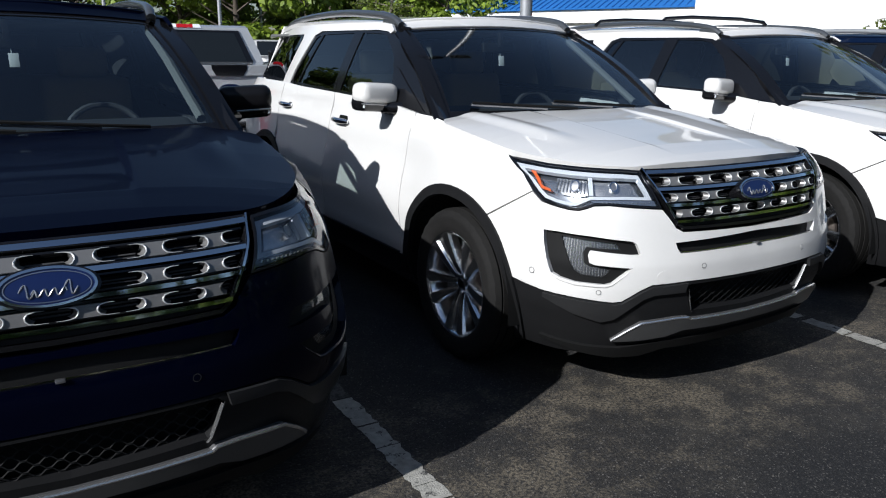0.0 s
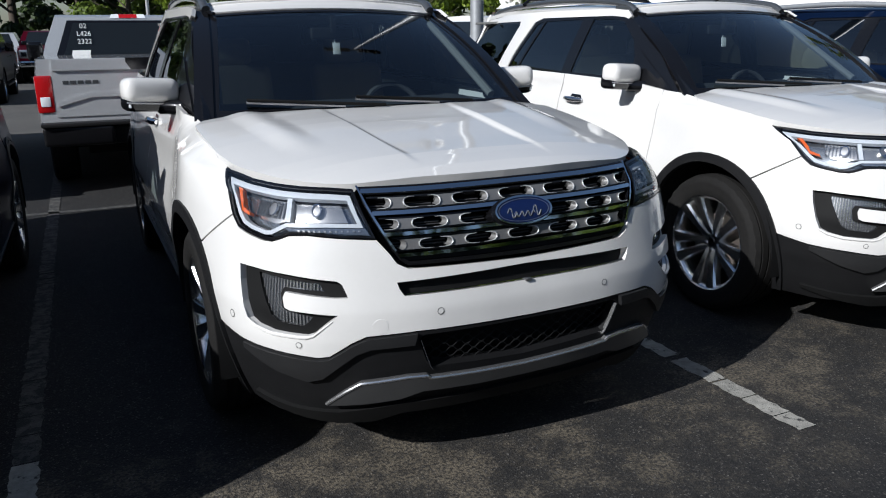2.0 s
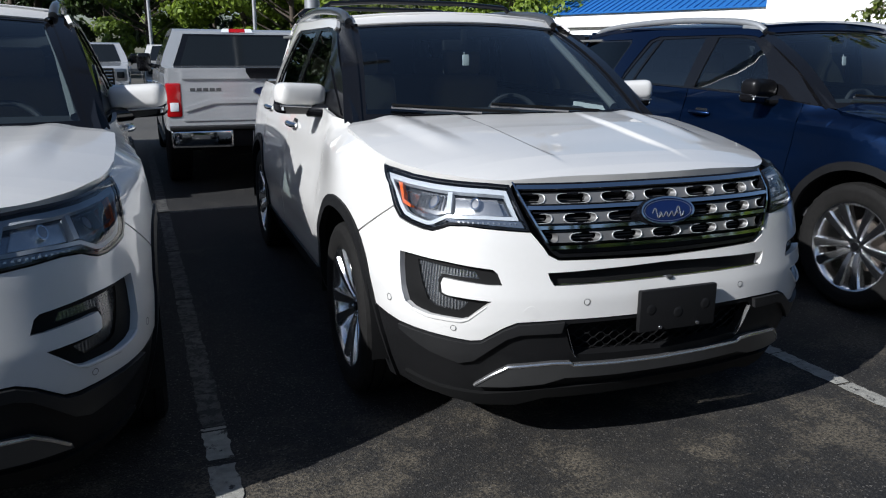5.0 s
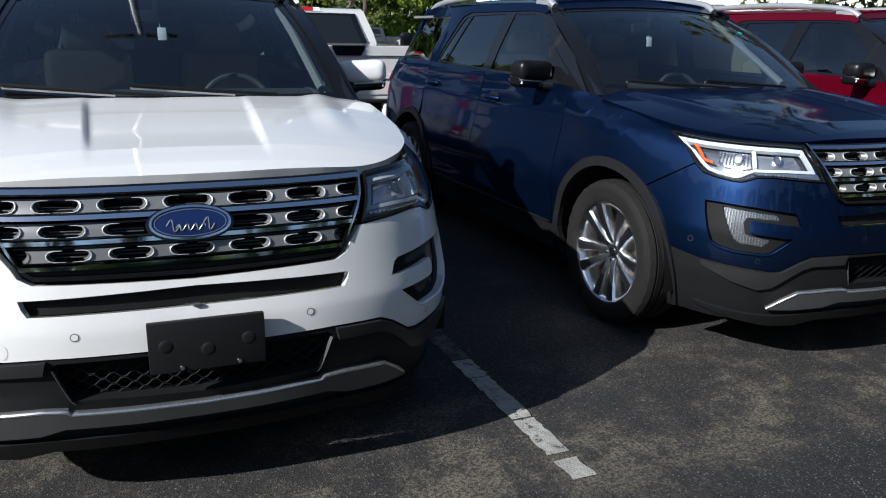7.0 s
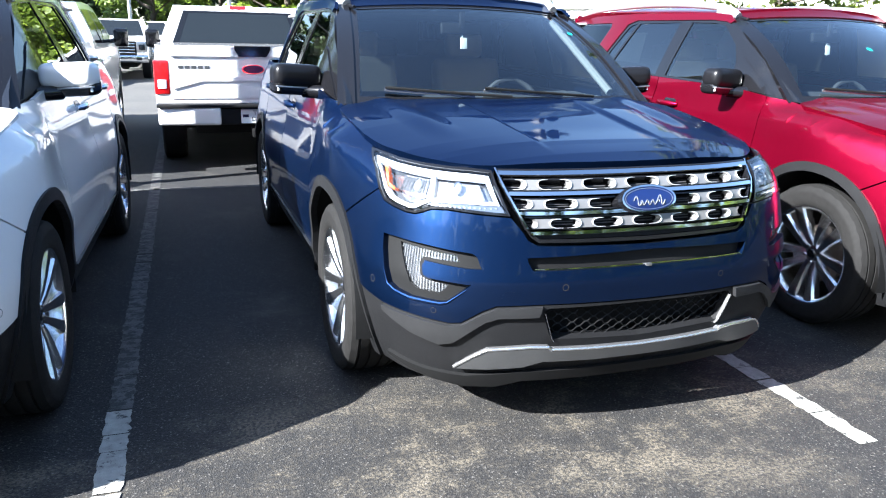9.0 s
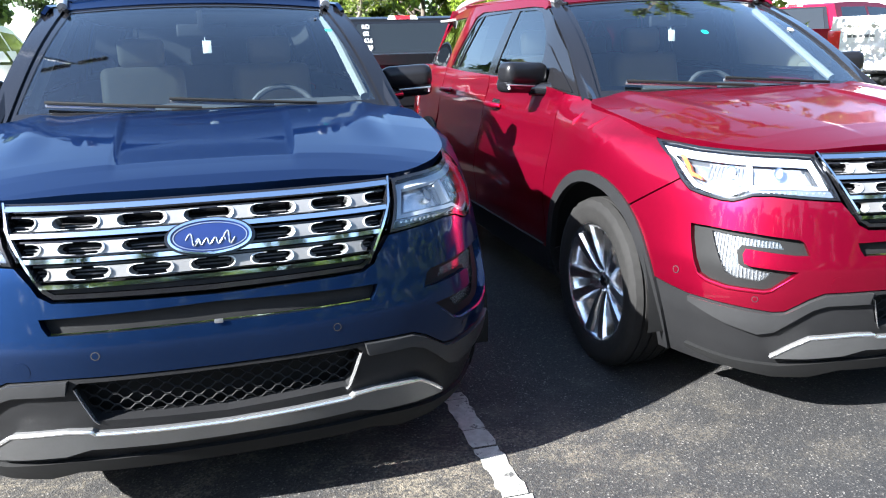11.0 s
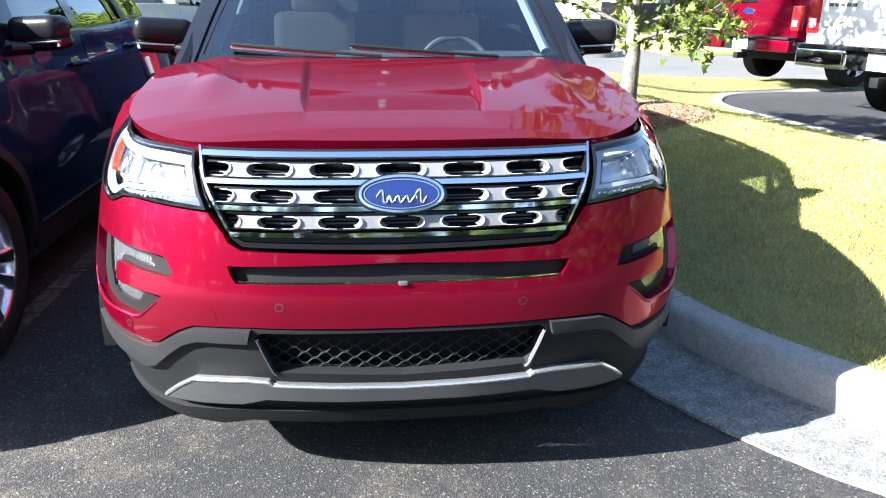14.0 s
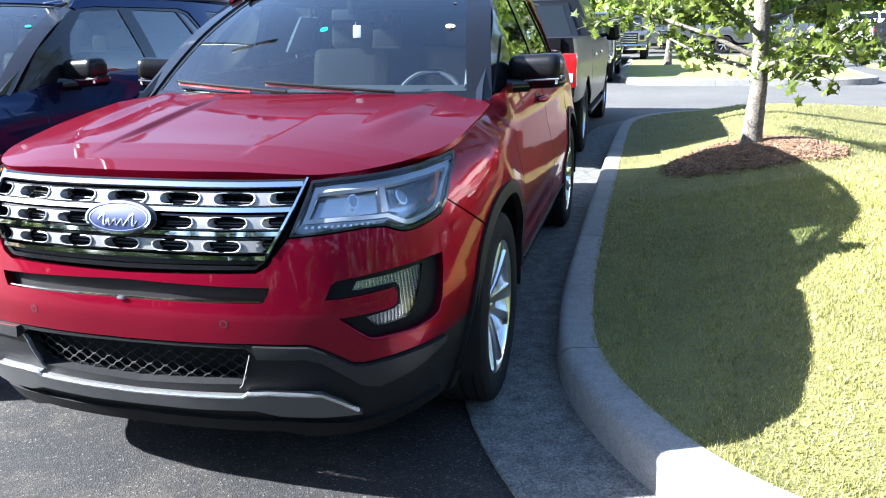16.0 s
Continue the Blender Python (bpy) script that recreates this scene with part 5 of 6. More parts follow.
    part("chassis", boxes(((0, 3.0, .48 + lift), (1.2, 5.0, .22), .02), ((0, wy[0], .41 + lift), (1.5, .12, .12), .02), ((0, wy[1], .6 + lift), (1.1, 1.0, .5), .05), ((0, wy[0], .7 + lift), (1.2, 1.1, .5), .05)), MATTBLACK, t, "dark chassis")
    part("tow_hitch", box(bmesh.new(), (0, -.08, .45 + lift), (.09, .2, .09), .01), MATTBLACK, t, "black tow hitch")
    return t


def put(ob, x, y, turn):
    ob.matrix_basis = pose(x, y, 0, 0, 0, turn)
    return ob


put(pickup("pickup_truck", "silver pickup truck with writing on its rear window", SILVER_PAINT, BLACK_PAINT, 0, "02/L426/2322"), 2.0, 8.2, 0)
grey = put(pickup("pickup_truck", "pale silver pickup truck with a chrome bumper", SILVER_PAINT, CHROME, 0, "plate"), 4.95, 8.4, 0)
white_truck = put(pickup("pickup_truck", "white pickup truck with a test drive plate", WHITE, WHITE, 0, "plate"), 7.62, 8.4, 0)
black = put(pickup("pickup_truck", "black pickup truck with writing on its window", BLACK_PAINT, CHROME, 0, "RD/02/L426/4899"), 10.80, 8.2, 0)
red_truck = put(pickup("pickup_truck", "red pickup truck with large tyres", RED, RED, .06), 16.75, 12.0, -72)
red_truck.location.z = .12
put(pickup("pickup_truck", "white heavy pickup truck with chrome bumpers", WHITE, CHROME, .16), 15.65, 6.9, -72).location.z = .12
plain = put(pickup("pickup_truck", "white pickup truck parked facing the drive", WHITE, CHROME), 4.95, 31.0, 180)
dark = put(pickup("pickup_truck", "dark grey pickup truck parked facing the drive", GREY_PAINT, CHROME), 10.5, 26.3, 180)
navy = put(pickup("pickup_truck", "dark blue pickup truck parked facing the drive", NAVY, CHROME), -1.3, 27.0, 180)
for src, x, y, turn in ((plain, -.85, 8.2, 0), (plain, 8.38, 30.4, 180), (grey, 2.6, 27.4, 180), (navy, 8.3, 37.5, 180), (black, 19.2, 27.5, -90), (plain, 5.6, 37.0, 180), (dark, 11.2, 36.5, 180), (dark, -4.2, 36.5, 180), (red_truck, .4, 37.5, 180),
                        (plain, -4.2, 8.3, 0), (dark, -4.3, 26.9, 180), (grey, -1.5, 37.2, 180), (dark, 15.0, 42.0, 90), (dark, 20.5, 41.0, 90), (plain, 25.0, 40.5, 90)):
    o = copy_thing(src, pose(x, y, 0, 0, 0, turn))
    tagged(o, {WHITE: "white", SILVER_PAINT: "silver", NAVY: "dark blue", GREY_PAINT: "dark grey", BLACK_PAINT: "black", RED: "red"}[src.children[0].data.materials[0]] + " pickup truck parked further back in the lot")

# ---- painted lines ----
rnd = random.Random(4)


def painted_line(x0, y0, x1, y1, width=.10, paint=LINE):
    """A worn stripe of paint, cracked across and ragged along its edges."""
    a, b = Vector((x0, y0, 0)), Vector((x1, y1, 0))
    d = (b - a).normalized()
    side = Vector((-d.y, d.x, 0))
    bm = bmesh.new()
    s, total = 0.0, (b - a).length
    while s < total:
        step = rnd.uniform(.10, .34)
        e = min(total, s + step)
        n = max(2, int((e - s) / .03))
        rows = []
        for k in range(n + 1):
            p = a + d * (s + (e - s) * k / n)
            l, r = width / 2 + rnd.uniform(-.010, .004), width / 2 + rnd.uniform(-.010, .004)
            rows.append([bm.verts.new(p + side * l + Vector((0, 0, .004))), bm.verts.new(p - side * r + Vector((0, 0, .004)))])
        for p, q in zip(rows, rows[1:]):
            if rnd.random() > .03:
                bm.faces.new((p[0], p[1], q[1], q[0]))
        s = e + rnd.choice((.003, .006, .012))
    ob = part("parking_line", bm, paint, None, smooth=None)
    tagged(ob, "worn white parking bay line", "line", kind="structure")


for x in (-7.2, -4.45, -1.70, 1.06, 3.85, 6.61, 9.37):
    painted_line(x, 1.9, x, 2.95)
    # past the first metre: worn paint with shade put into its colour
    painted_line(x, 2.96, x - .05, 14.2, .10, LINE_WORN_SHADE)
painted_line(-9.0, 7.62, 11.5, 7.62, .10, LINE_WORN_SHADE)

# ---- grass island with its kerb and gutter ----
ISLAND = [(17.2, 1.92), (15.6, 1.90), (14.4, 1.95), (13.6, 2.08), (13.03, 2.36), (12.72, 2.64), (12.42, 3.18), (12.31, 3.83), (12.27, 5.0), (12.25, 7.0), (12.24, 9.4), (12.26, 11.0),
          (12.38, 11.8), (12.75, 12.45), (13.3, 12.8), (14.2, 12.92), (16.0, 12.95), (18.5, 12.95), (19.0, 12.4), (18.6, 11.8), (16.9, 11.5), (15.95, 10.95), (15.45, 9.9), (15.55, 8.6), (15.75, 7.5), (16.0, 6.0), (16.4, 3.6), (17.0, 2.5)]
EDGE = catmull([*ISLAND, ISLAND[0]], 8)[:-1, :2]


def to_edge(x, y):
    a, b = EDGE, np.roll(EDGE, -1, axis=0)
    d = b - a
    t = np.clip(((x - a[:, 0]) * d[:, 0] + (y - a[:, 1]) * d[:, 1]) / (d ** 2).sum(1), 0, 1)
    return float(np.sqrt(((a[:, 0] + t * d[:, 0] - x) ** 2 + (a[:, 1] + t * d[:, 1] - y) ** 2).min()))


def in_edge(x, y):
    a, b = EDGE, np.roll(EDGE, -1, axis=0)
    c = ((a[:, 1] > y) != (b[:, 1] > y)) & (x < (b[:, 0] - a[:, 0]) * (y - a[:, 1]) / (b[:, 1] - a[:, 1] + 1e-12) + a[:, 0])
    return bool(c.sum() % 2)


TREE = (13.38, 7.35)


def turf(x, y):
    m = math.hypot(x - TREE[0], (y - TREE[1]) * .9)
    return .145 + .25 * smooth_step(0, 1.7, to_edge(x, y)) + .09 * smooth_step(1.0, .1, m)


sheet("grass_island", SOIL, None, lambda x, y: (x, y, turf(x, y)), [tuple(p) for p in EDGE[::-1]], (), 0, .1, .3)
tagged(bpy.data.objects["grass_island"], "raised grass island with a mown lawn", "lawn", kind="structure")


def strip_along(pts, profile, name, mat, label, parent, piece=1.8, gap=.008):
    """Sweeps a profile of (outward, up) along a line in pieces with open joints."""
    run = np.concatenate([[0], np.cumsum(np.linalg.norm(np.diff(pts, axis=0), axis=1))])
    n = max(1, round(run[-1] / piece))
    for k in range(n):
        s0, s1 = run[-1] * k / n + gap / 2, run[-1] * (k + 1) / n - gap / 2
        m = max(2, int((s1 - s0) / .12))
        rings = []
        bm = bmesh.new()
        for i in range(m + 1):
            s = s0 + (s1 - s0) * i / m
            p = np.array([np.interp(s, run, pts[:, 0]), np.interp(s, run, pts[:, 1])])
            q = np.array([np.interp(s + .03, run, pts[:, 0]), np.interp(s + .03, run, pts[:, 1])]) - np.array([np.interp(s - .03, run, pts[:, 0]), np.interp(s - .03, run, pts[:, 1])])
            q /= np.linalg.norm(q)
            nrm = np.array([-q[1], q[0]])
            rings.append([bm.verts.new((p[0] - nrm[0] * o, p[1] - nrm[1] * o, z)) for o, z in profile])
        for a, b in zip(rings, rings[1:]):
            for i in range(len(profile) - 1):
                bm.faces.new((a[i], b[i], b[i + 1], a[i + 1]))
        bm.faces.new(rings[0])
        bm.faces.new(rings[-1][::-1])
        part(name, bm, mat, parent, "", 40)


kerb = thing("kerb", "pale concrete kerb round the grass island", "kerb", kind="structure")
gutter = thing("gutter", "pale concrete gutter pan along the kerb", "gutter", kind="structure")
ring = np.vstack([EDGE, EDGE[:1]])[::-1]
strip_along(ring, [(-.03, -.05), (-.03, .135), (-.015, .150), (.10, .150), (.125, .143), (.140, .125), (.150, .0), (.152, -.05)][::-1], "kerb_stone", KERB, "", kerb)
west = EDGE[(EDGE[:, 0] < 14.6) & (EDGE[:, 1] < 12.4)][::-1]
strip_along(west, [(.13, -.04), (.13, .010), (.30, .006), (.56, .012), (.565, -.04)][::-1], "gutter_slab", GUTTER, "", gutter, 3.0)

pad_edge = [tuple(p) for p in EDGE[(EDGE[:, 0] > 15.2) & (EDGE[:, 1] < 12.7) & (EDGE[:, 1] > 2.0)]]
pad_edge = sorted(pad_edge, key=lambda p: -p[1])
pad = sheet("truck_pad", ASPHALT, None, lambda x, y: (x, y, .12), [(x - .02, y) for x, y in pad_edge] + [(27, pad_edge[-1][1]), (27, pad_edge[0][1])], (), 0, .2, 2.0)
tagged(pad, "raised paved pad behind the grass island", "pavement", kind="structure")

# lawn
rg = np.random.default_rng(7)


def blades(name, mat, count, x0, x1, y0, y1, tall, keep):
    verts, faces = [], []
    done = 0
    while done < count:
        x, y = rg.uniform(x0, x1), rg.uniform(y0, y1)
        if not in_edge(x, y) or not keep(x, y):
            done += .2
            continue
        z = turf(x, y) - .004
        h, w, a = tall * rg.uniform(.5, 1.2), rg.uniform(.0016, .0034), rg.uniform(0, 6.283)
        lean = h * rg.uniform(.1, .9)
        b = rg.uniform(0, 6.283)
        dx, dy = w * math.cos(a), w * math.sin(a)
        k = len(verts)
        verts += [(x - dx, y - dy, z), (x + dx, y + dy, z), (x + lean * math.cos(b), y + lean * math.sin(b), z + h)]
        faces.append((k, k + 1, k + 2))
        done += 1
    me = bpy.data.meshes.new(name)
    me.from_pydata(verts, [], faces)
    ob = link(name, me, mat)
    return tagged(ob, "short mown grass on the island", "grass", kind="stuff")


off_mulch = lambda x, y: math.hypot((x - TREE[0]) / 1.0, (y - TREE[1] + .15) / .85) > .56 + .10 * math.sin(5 * math.atan2(y - TREE[1], x - TREE[0]))
blades("grass", GRASS, 120000, 12.2, 15.2, 2.0, 6.2, .022, off_mulch)
blades("grass", GRASS, 40000, 12.2, 18.0, 6.2, 13.0, .028, off_mulch)
blades("dry_grass", STRAW, 34000, 12.2, 15.2, 2.0, 7.0, .022, off_mulch)

# mulch bed
verts, faces = [], []
for _ in range(9000):
    r, a = .76 * math.sqrt(rg.uniform()), rg.uniform(0, 6.283)
    x, y = TREE[0] + r * 1.0 * math.cos(a), TREE[1] - .15 + r * .85 * math.sin(a)
    if r > .56 and rg.uniform() < (r - .56) / .22:
        continue
    m = pose(x, y, turf(x, y) + rg.uniform(.0, .03), rg.uniform(-35, 35), rg.uniform(-35, 35), rg.uniform(0, 360))
    l, w, h = rg.uniform(.006, .024), rg.uniform(.003, .007), rg.uniform(.002, .005)
    k = len(verts)
    verts += [tuple(m @ Vector((sx * l, sy * w, sz * h))) for sx in (-1, 1) for sy in (-1, 1) for sz in (-1, 1)]
    faces += [tuple(k + i for i in f) for f in ((0, 1, 3, 2), (4, 6, 7, 5), (0, 4, 5, 1), (2, 3, 7, 6), (1, 5, 7, 3))]
me = bpy.data.meshes.new("mulch")
me.from_pydata(verts, [], faces)
tagged(link("mulch", me, MULCH), "brown bark mulch round the tree", "mulch", kind="stuff")


# ---- trees ----
def limb_points(rs, start, direction, length, droop, n=6):
    p, d, out = Vector(start), Vector(direction).normalized(), [Vector(start)]
    for _ in range(n):
        d = (d + Vector((rs.uniform(-.22, .22), rs.uniform(-.22, .22), droop + rs.uniform(-.08, .12)))).normalized()
        p = p + d * length / n
        out.append(p.copy())
    return out


PALM = [(0, 0), (.10, .06), (.42, -.02), (.30, .18), (.50, .42), (.24, .38), (.16, .46), (0, .90), (-.16, .46), (-.24, .38), (-.50, .42), (-.30, .18), (-.42, -.02), (-.10, .06)]


def maple(name, label, at, seed, height=5.2, radius=.074, leaves=4600, size=.115, low=.62, spread=1.35):
    """A young maple: tapered trunk, limbs that fork, and many five-pointed leaves on the twigs."""
    rs = random.Random(seed)
    tree = thing(name, label, "tree", at)
    bm = bmesh.new()
    stem = [Vector((rs.uniform(-.03, .03) * k, rs.uniform(-.03, .03) * k, height * k / 9 - .06)) for k in range(10)]
    tube(bm, stem, [radius * (1.25 if k == 0 else 1 - .085 * k) for k in range(10)], 12)
    part("trunk", bm, BARK, tree, "grey mottled bark", 60)
    bm = bmesh.new()
    twigs = []
    for k in range(34):
        z = low + (height - low - .4) * (k / 33) ** 1.7
        a = k * 2.4 + rs.uniform(-.4, .4)
        ln = spread * (1 - .55 * (z - low) / (height - low)) * rs.uniform(.6, 1.1)
        base = Vector((0, 0, z))
        pts = limb_points(rs, base, (math.cos(a), math.sin(a), rs.uniform(.05, .6)), ln, -.05)
        tube(bm, pts, [.024 * (1 - .13 * i) for i in range(7)], 6)
        twigs.append(pts)
        for j in (2, 3, 4, 5):
            sub = limb_points(rs, pts[j], (math.cos(a + rs.uniform(-1.2, 1.2)), math.sin(a + rs.uniform(-1.2, 1.2)), rs.uniform(-.1, .6)), ln * .45, -.06, 4)
            tube(bm, sub, [.009, .008, .006, .005, .003], 5)
            twigs.append(sub)
    part("limb", bm, BARK, tree, "thin grey limbs", 60)
    verts, faces = [], []
    for _ in range(leaves):
        tw = rs.choice(twigs)
        i = rs.randrange(1, len(tw))
        p = tw[i].lerp(tw[i - 1], rs.random()) + Vector((rs.gauss(0, .05), rs.gauss(0, .05), rs.gauss(-.03, .05)))
        s = size * rs.uniform(.5, 1.1)
        m = Matrix.Translation(p) @ Euler((rs.gauss(2.2, .6), rs.gauss(0, .5), rs.uniform(0, 6.283))).to_matrix().to_4x4()
        k = len(verts)
        fold = rs.uniform(.05, .3)
        verts += [tuple(m @ Vector((a * s, b * s, abs(a) * fold * s))) for a, b in PALM]
        faces += [(k, k + 1, k + 2, k + 3), (k, k + 3, k + 4, k + 5), (k, k + 5, k + 6, k + 7), (k, k + 7, k + 8, k + 9), (k, k + 9, k + 10, k + 11), (k, k + 11, k + 12, k + 13)]
    me = bpy.data.meshes.new("leaves")
    me.from_pydata(verts, [], faces)
    link("crown", me, LEAF_MAPLE, tree, "fresh green maple leaves")
    return tree


def big_tree(name, label, leaf, seed, height, width, cards, size, conifer=False):
    """A grown tree: trunk, limbs, and a crown of many small leaf clumps with gaps."""
    rs = random.Random(seed)
    tree = thing(name, label, "tree", group="trees behind the lot")
    bm = bmesh.new()
    tube(bm, [(0, 0, -.2), (.1, 0, height * .3), (0, .1, height * .6), (0, 0, height * .95)], [height * .022, height * .018, height * .012, height * .003], 8)
    for k in range(16):
        a, z = k * 2.4, height * rs.uniform(.2, .8)
        tube(bm, limb_points(rs, (0, 0, z), (math.cos(a), math.sin(a), .5), width * .45, .02), [height * .007 * (1 - .14 * i) for i in range(7)], 5)
    part("trunk", bm, BARK_DARK, tree, "dark bark", 60)
    blobs = []
    for k in range(34):
        f = rs.uniform(.12, 1)
        env = (1 - f) * .95 + .06 if conifer else math.sin(math.pi * min(.98, f * .86 + .10)) ** .7
        a, r = rs.uniform(0, 6.283), width * .5 * env * math.sqrt(rs.uniform(.1, 1))
        blobs.append((Vector((r * math.cos(a), r * math.sin(a), height * f)), width * rs.uniform(.09, .2)))
    verts, faces = [], []
    for _ in range(cards):
        c, r = rs.choice(blobs)
        n = Vector((rs.gauss(0, 1), rs.gauss(0, 1), rs.gauss(0, 1))).normalized()
        p = c + Vector((n.x, n.y, n.z * .7)) * r * rs.uniform(.6, 1.08)
        m = Matrix.Translation(p) @ (n + Vector((rs.gauss(0, .5), rs.gauss(0, .5), .5))).to_track_quat("Z", "Y").to_matrix().to_4x4() @ pose(0, 0, 0, 0, 0, rs.uniform(0, 360))
        s = size * rs.uniform(.5, 1.3)
        k = len(verts)
        verts += [tuple(m @ Vector(v)) for v in ((0, -s, 0), (s * .55, -s * .2, s * .15), (s * .4, s * .6, 0), (-s * .1, s, -s * .1), (-s * .6, s * .3, s * .12))]
        faces.append((k, k + 1, k + 2, k + 3, k + 4))
    me = bpy.data.meshes.new("crown")
    me.from_pydata(verts, [], faces)
    link("crown", me, leaf, tree)
    return tree


maple("maple_tree", "young maple tree in a ring of bark mulch", (TREE[0], TREE[1], turf(*TREE)), 11)
maple("maple_tree", "young maple tree on the further grass island", (12.9, 27.0, .2), 5, 5.6, .11, 2200, .17, 1.4, 1.9)

kinds = [big_tree("broad_tree", "broad green tree at the edge of the lot", LEAF_MID, 1, 12, 9.5, 9000, .24),
         big_tree("broad_tree", "bright green tree at the edge of the lot", LEAF_YOUNG, 2, 10, 9, 9000, .22),
         big_tree("dark_tree", "tall dark green tree in the woods", LEAF_DARK, 3, 16, 9, 8000, .32),
         big_tree("conifer", "dark conifer in the woods", LEAF_DARK, 4, 17, 7, 7000, .28, True)]
# trees from x = -16 leftwards are kept low so side windows reflect sky
spots = [(1, 12.8, 48), (0, -9, 54), (0, -16, 50), (0, -22, 47), (0, 16, 58), (1, 22, 55), (3, -3, 72), (2, 8, 66), (0, 24, 66), (2, -12, 64), (3, 14, 76), (2, 20, 80), (1, 30, 60), (0, 37, 58), (2, 45, 66), (3, 30, 82),
         (0, -30, 42), (0, -38, 34), (0, -30, 58), (2, 2, 76), (1, 11, 55), (0, -44, 22), (1, -42, 48), (0, 52, 52), (1, 27, 47), (0, 5, 60), (2, 60, 40), (2, -6, 82), (0, 33, 72)]
used = set()
for k, x, y in spots:
    src = kinds[k]
    m = pose(x, y, 0, 0, 0, rnd.uniform(0, 360))
    if k not in used:
        used.add(k)
        src.matrix_basis = m
    else:
        o = copy_thing(src, m)
        f = rnd.uniform(.8, 1.15)
        o.scale = (f, f, f * rnd.uniform(.9, 1.1))
# added unseen woods that close the camera's side of the lot for reflections
for k in range(78):
    a = radians(140 + 260 * (k % 39) / 38)
    far = 58 if k < 39 else 68
    x, y = 6 + far * math.cos(a + .03 * (k >= 39)), 8 + far * math.sin(a + .03 * (k >= 39))
    o = copy_thing(kinds[(0, 2, 1, 2, 3)[k % 5]], pose(x, y, 0, 0, 0, rnd.uniform(0, 360)))

# low growth under the woods, added to close gaps in the paint's reflections
for k in range(60):
    a = radians(135 + 270 * k / 59)
    o = copy_thing(kinds[k % 2], pose(6 + 54 * math.cos(a), 8 + 54 * math.sin(a), 0, 0, 0, rnd.uniform(0, 360)))
    o.scale = (.8, .8, .34)
    tagged(o, "added low green bush at the edge of the woods, for reflections", "bush")

# ---- light poles ----
def light_pole(label, x, y, r, h, head=True):
    p = thing("light_pole", label, "light pole", (x, y, 0))
    part("pole", tube(bmesh.new(), [(0, 0, .6), (0, 0, h)], [r, r * .8], 12), POLE, p, "grey steel pole")
    part("base", lathe(bmesh.new(), [(0, .62), (r * 2.4, .62), (r * 2.6, .58), (r * 2.6, -.1)], 24, axis="z"), KERB, p, "round concrete base")
    if head:
        part("lamp_head", boxes(((.45, 0, h), (.7, .3, .14), .04), ((-.45, 0, h), (.7, .3, .14), .04)), GREY_PAINT, p, "grey lamp head")
    return p


light_pole("grey steel light pole between the two rows", 5.33, 7.62, .075, 8.5)
light_pole("thin light pole far back in the lot", 4.6, 40, .09, 10)
light_pole("thin light pole far back in the lot", 8.9, 36, .09, 10)
light_pole("thin light pole far back in the lot", 15.6, 52, .09, 10)
up = thing("utility_pole", "dark wooden utility pole with wires", "utility pole", (9.6, 62, 0))
part("pole", tube(bmesh.new(), [(0, 0, 0), (.3, 0, 12)], [.17, .12], 10), BARK_DARK, up)
part("crossarm", boxes(((.25, 0, 10.6), (2.2, .12, .12), .02)), BARK_DARK, up)
bm = bmesh.new()
for dx in (-.9, .25, 1.2):
    tube(bm, [(dx - 40 + 8 * k, 0, 10.7 - 1.4 * math.sin(math.pi * k / 10)) for k in range(11)], .02, 4)
part("wire", bm, INK, up, "dark sagging wires")

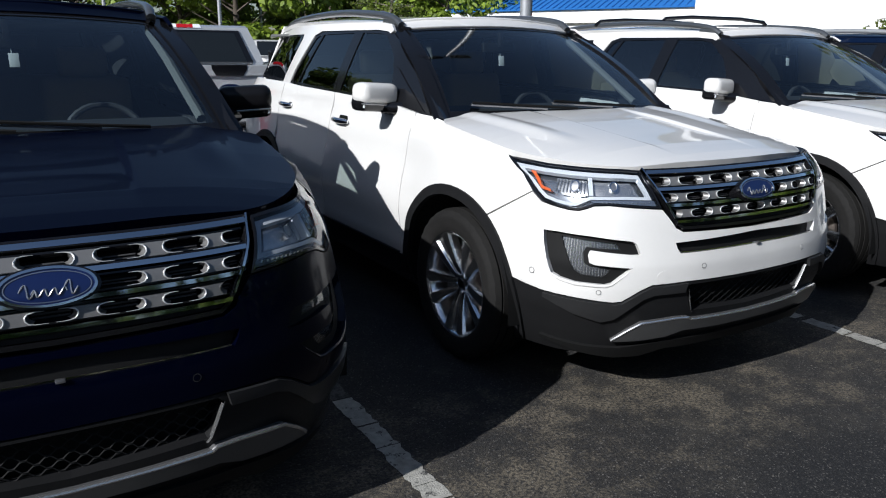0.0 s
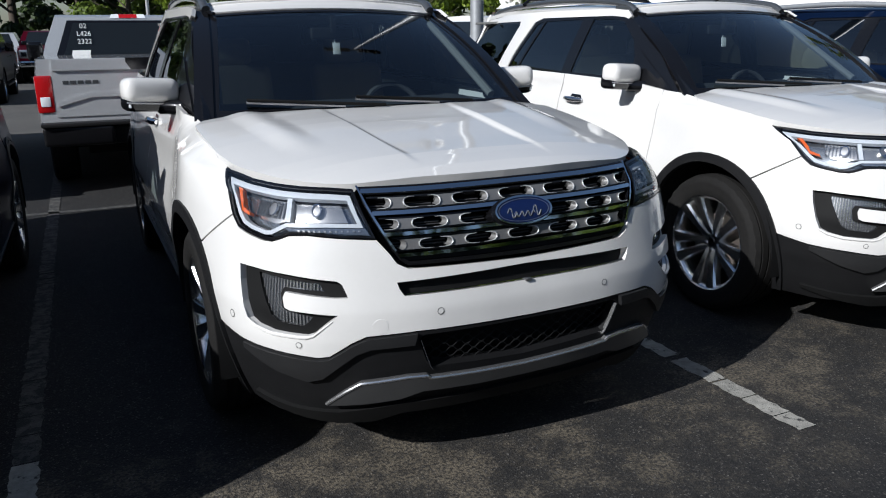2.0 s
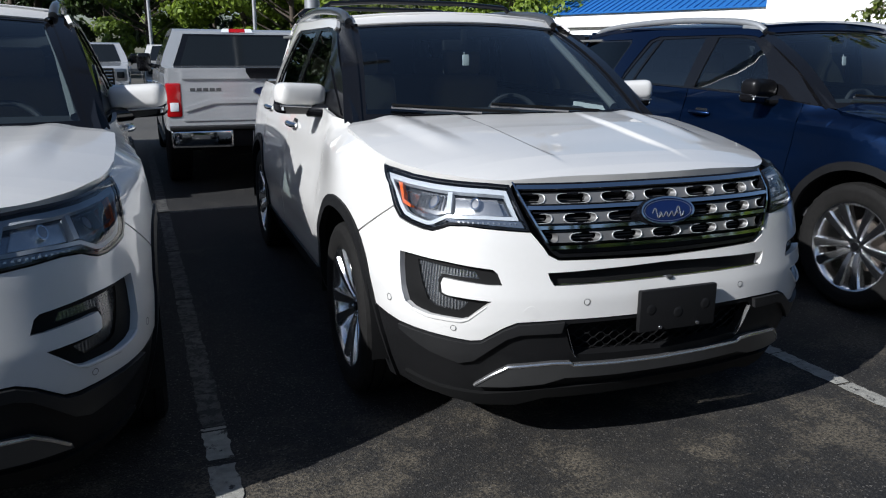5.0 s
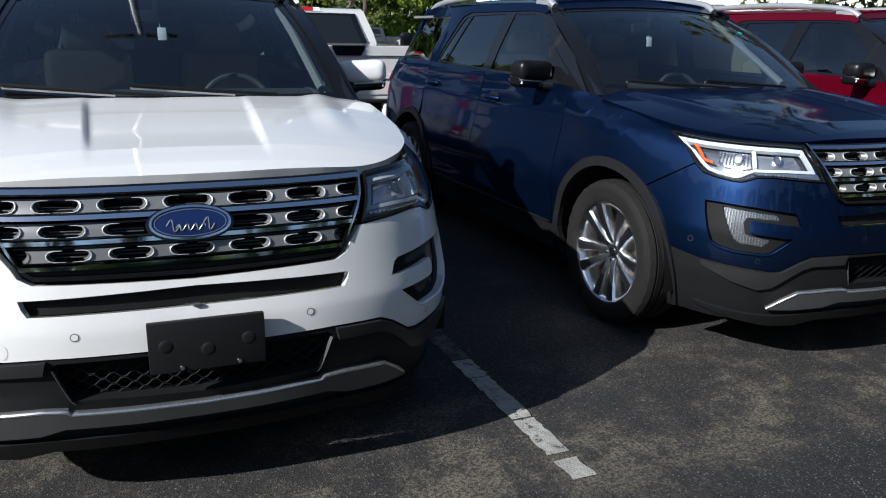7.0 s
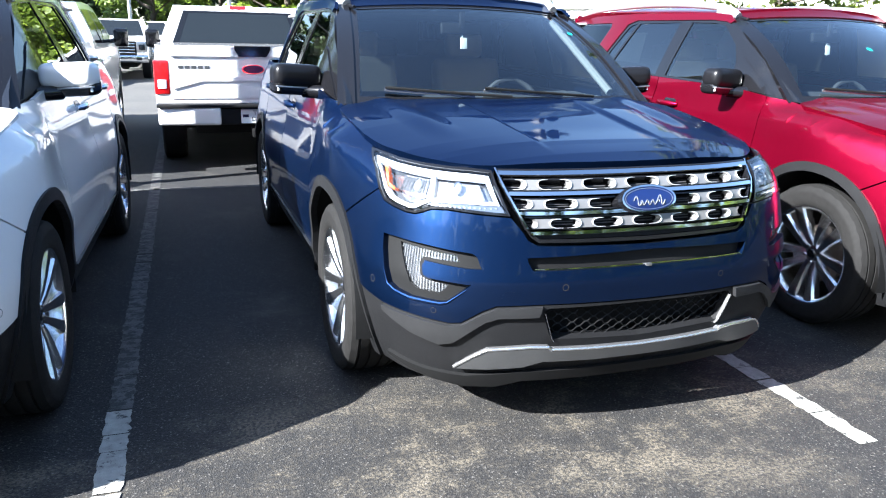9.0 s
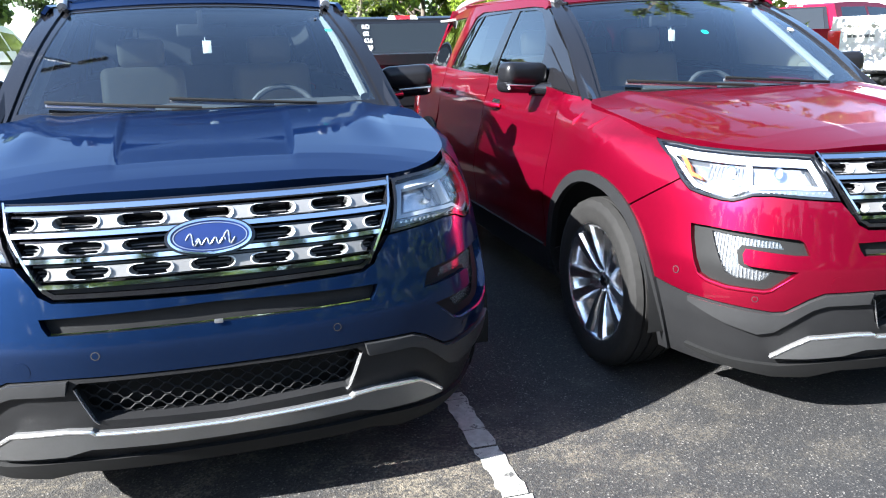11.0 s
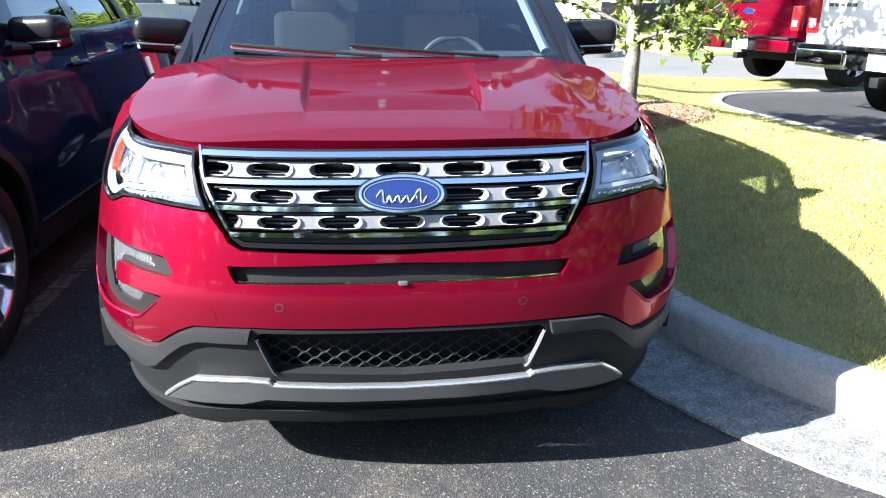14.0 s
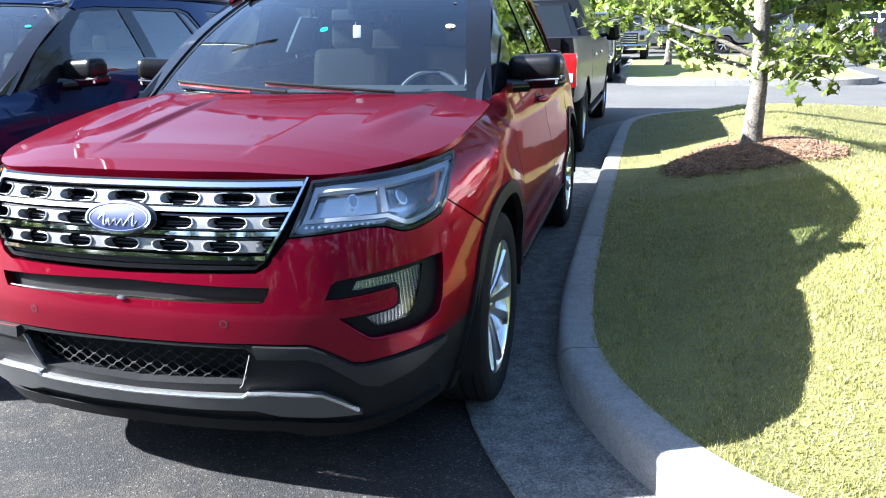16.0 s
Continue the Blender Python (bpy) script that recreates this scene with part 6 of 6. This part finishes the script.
# ---- dealership building ----
def building():
    a, b = Vector((27, 47, 0)), Vector((34, 31, 0))
    d = (b - a).normalized()
    n = Vector((d.y, -d.x, 0))
    n = n if n.dot(Vector((-1, -1, 0))) > 0 else -n
    L = (b - a).length
    h = thing("showroom_building", "white low building with a blue metal roof", "building")
    m = Matrix((( d.x, -n.x, 0, a.x), (d.y, -n.y, 0, a.y), (0, 0, 1, 0), (0, 0, 0, 1)))
    h.matrix_basis = m
    part("wall", boxes(((L / 2, 7, 1.85), (L, 14, 3.7), .02)), WALLWHITE, h, "white stucco wall")
    part("fascia", boxes(((L / 2, -.15, 3.55), (L + .4, .3, .75), .03)), WALLWHITE, h, "white fascia")
    slope = math.atan2(2.98, 7.45)
    for y0, tilt in ((3.27, math.degrees(slope)), (10.73, -math.degrees(slope))):
        sl = part("roof_slope", box(bmesh.new(), (L / 2, y0, 5.44), (L + .3, 8.06, .06), .01, (tilt, 0, 0)), ROOFBLUE, h, "blue metal roof slope")
        for k in range(1, 40):
            part("seam", box(bmesh.new(), (L * k / 40, y0, 5.50), (.05, 8.0, .07), .01, (tilt, 0, 0)), ROOFBLUE, sl)
    for x in (.05, L - .05):
        bm = bmesh.new()
        vs = [bm.verts.new(p) for p in ((x, -.2, 3.85), (x, 14.2, 3.85), (x, 7, 6.75))]
        bm.faces.new(vs)
        gb = part("gable", bm, WALLWHITE, h, "white gable", None)
        part("barge_board", tube(bmesh.new(), [(x, -.5, 3.92), (x, 7, 6.98), (x, 14.5, 3.92)], .12, 6), WALLWHITE, gb)
    for k in range(5):
        win = part("window", boxes(((1.8 + 3.3 * k, -.02, 1.7), (2.4, .08, 1.8), .01)), DARKGLASS, h, "dark window")
        part("window_frame", boxes(((1.8 + 3.3 * k, -.05, 2.63), (2.5, .1, .08)), ((1.8 + 3.3 * k, -.05, .77), (2.5, .1, .08)), ((1.8 + 3.3 * k, -.06, 1.7), (.06, .1, 1.8))), SATIN, win)
    g = thing("tall_building", "tall plain white building beside the showroom", "building")
    g.matrix_basis = m @ pose(L + 6.2, 5, 0)
    part("wall", boxes(((0, 0, 3.6), (12, 14, 7.2), .03)), WALLWHITE, g, "white stucco wall")
    part("parapet", boxes(((0, -6.9, 7.25), (12.3, .5, .3), .02), ((-5.9, 0, 7.25), (.5, 14.2, .3), .02)), WALLWHITE, g)
    part("window", boxes(((-3, -7.02, 4.6), (1.2, .08, .9), .01)), DARKGLASS, g, "small dark window")


building()

# ---- far grass island ----
isl = thing("far_island", "further grass island with a concrete kerb", "lawn", kind="structure")
far_edge = catmull([(11.7, 21.5), (12.2, 20.3), (13.2, 20.0), (16.4, 20.0), (17.3, 20.5), (17.5, 22), (17.4, 33), (14.5, 34), (11.9, 33), (11.7, 28), (11.7, 21.5)], 6)[:-1]
me = panel(lambda x, y: (x, y, .15), [tuple(p) for p in far_edge], (), 0, .05, 1.0)
link("lawn", me, FAR_TURF, isl, "green lawn")
strip_along(np.vstack([far_edge, far_edge[:1]]), [(-.03, -.05), (-.03, .165), (.10, .165), (.14, .14), (.15, -.05)][::-1], "kerb_stone", KERB, "", isl, 3.0)
verge = part("lawn", boxes(((30, 24.5, .05), (22, 7, .12), .03)), FAR_TURF, None, smooth=None)
tagged(verge, "grass verge beyond the drive", "lawn", kind="structure")
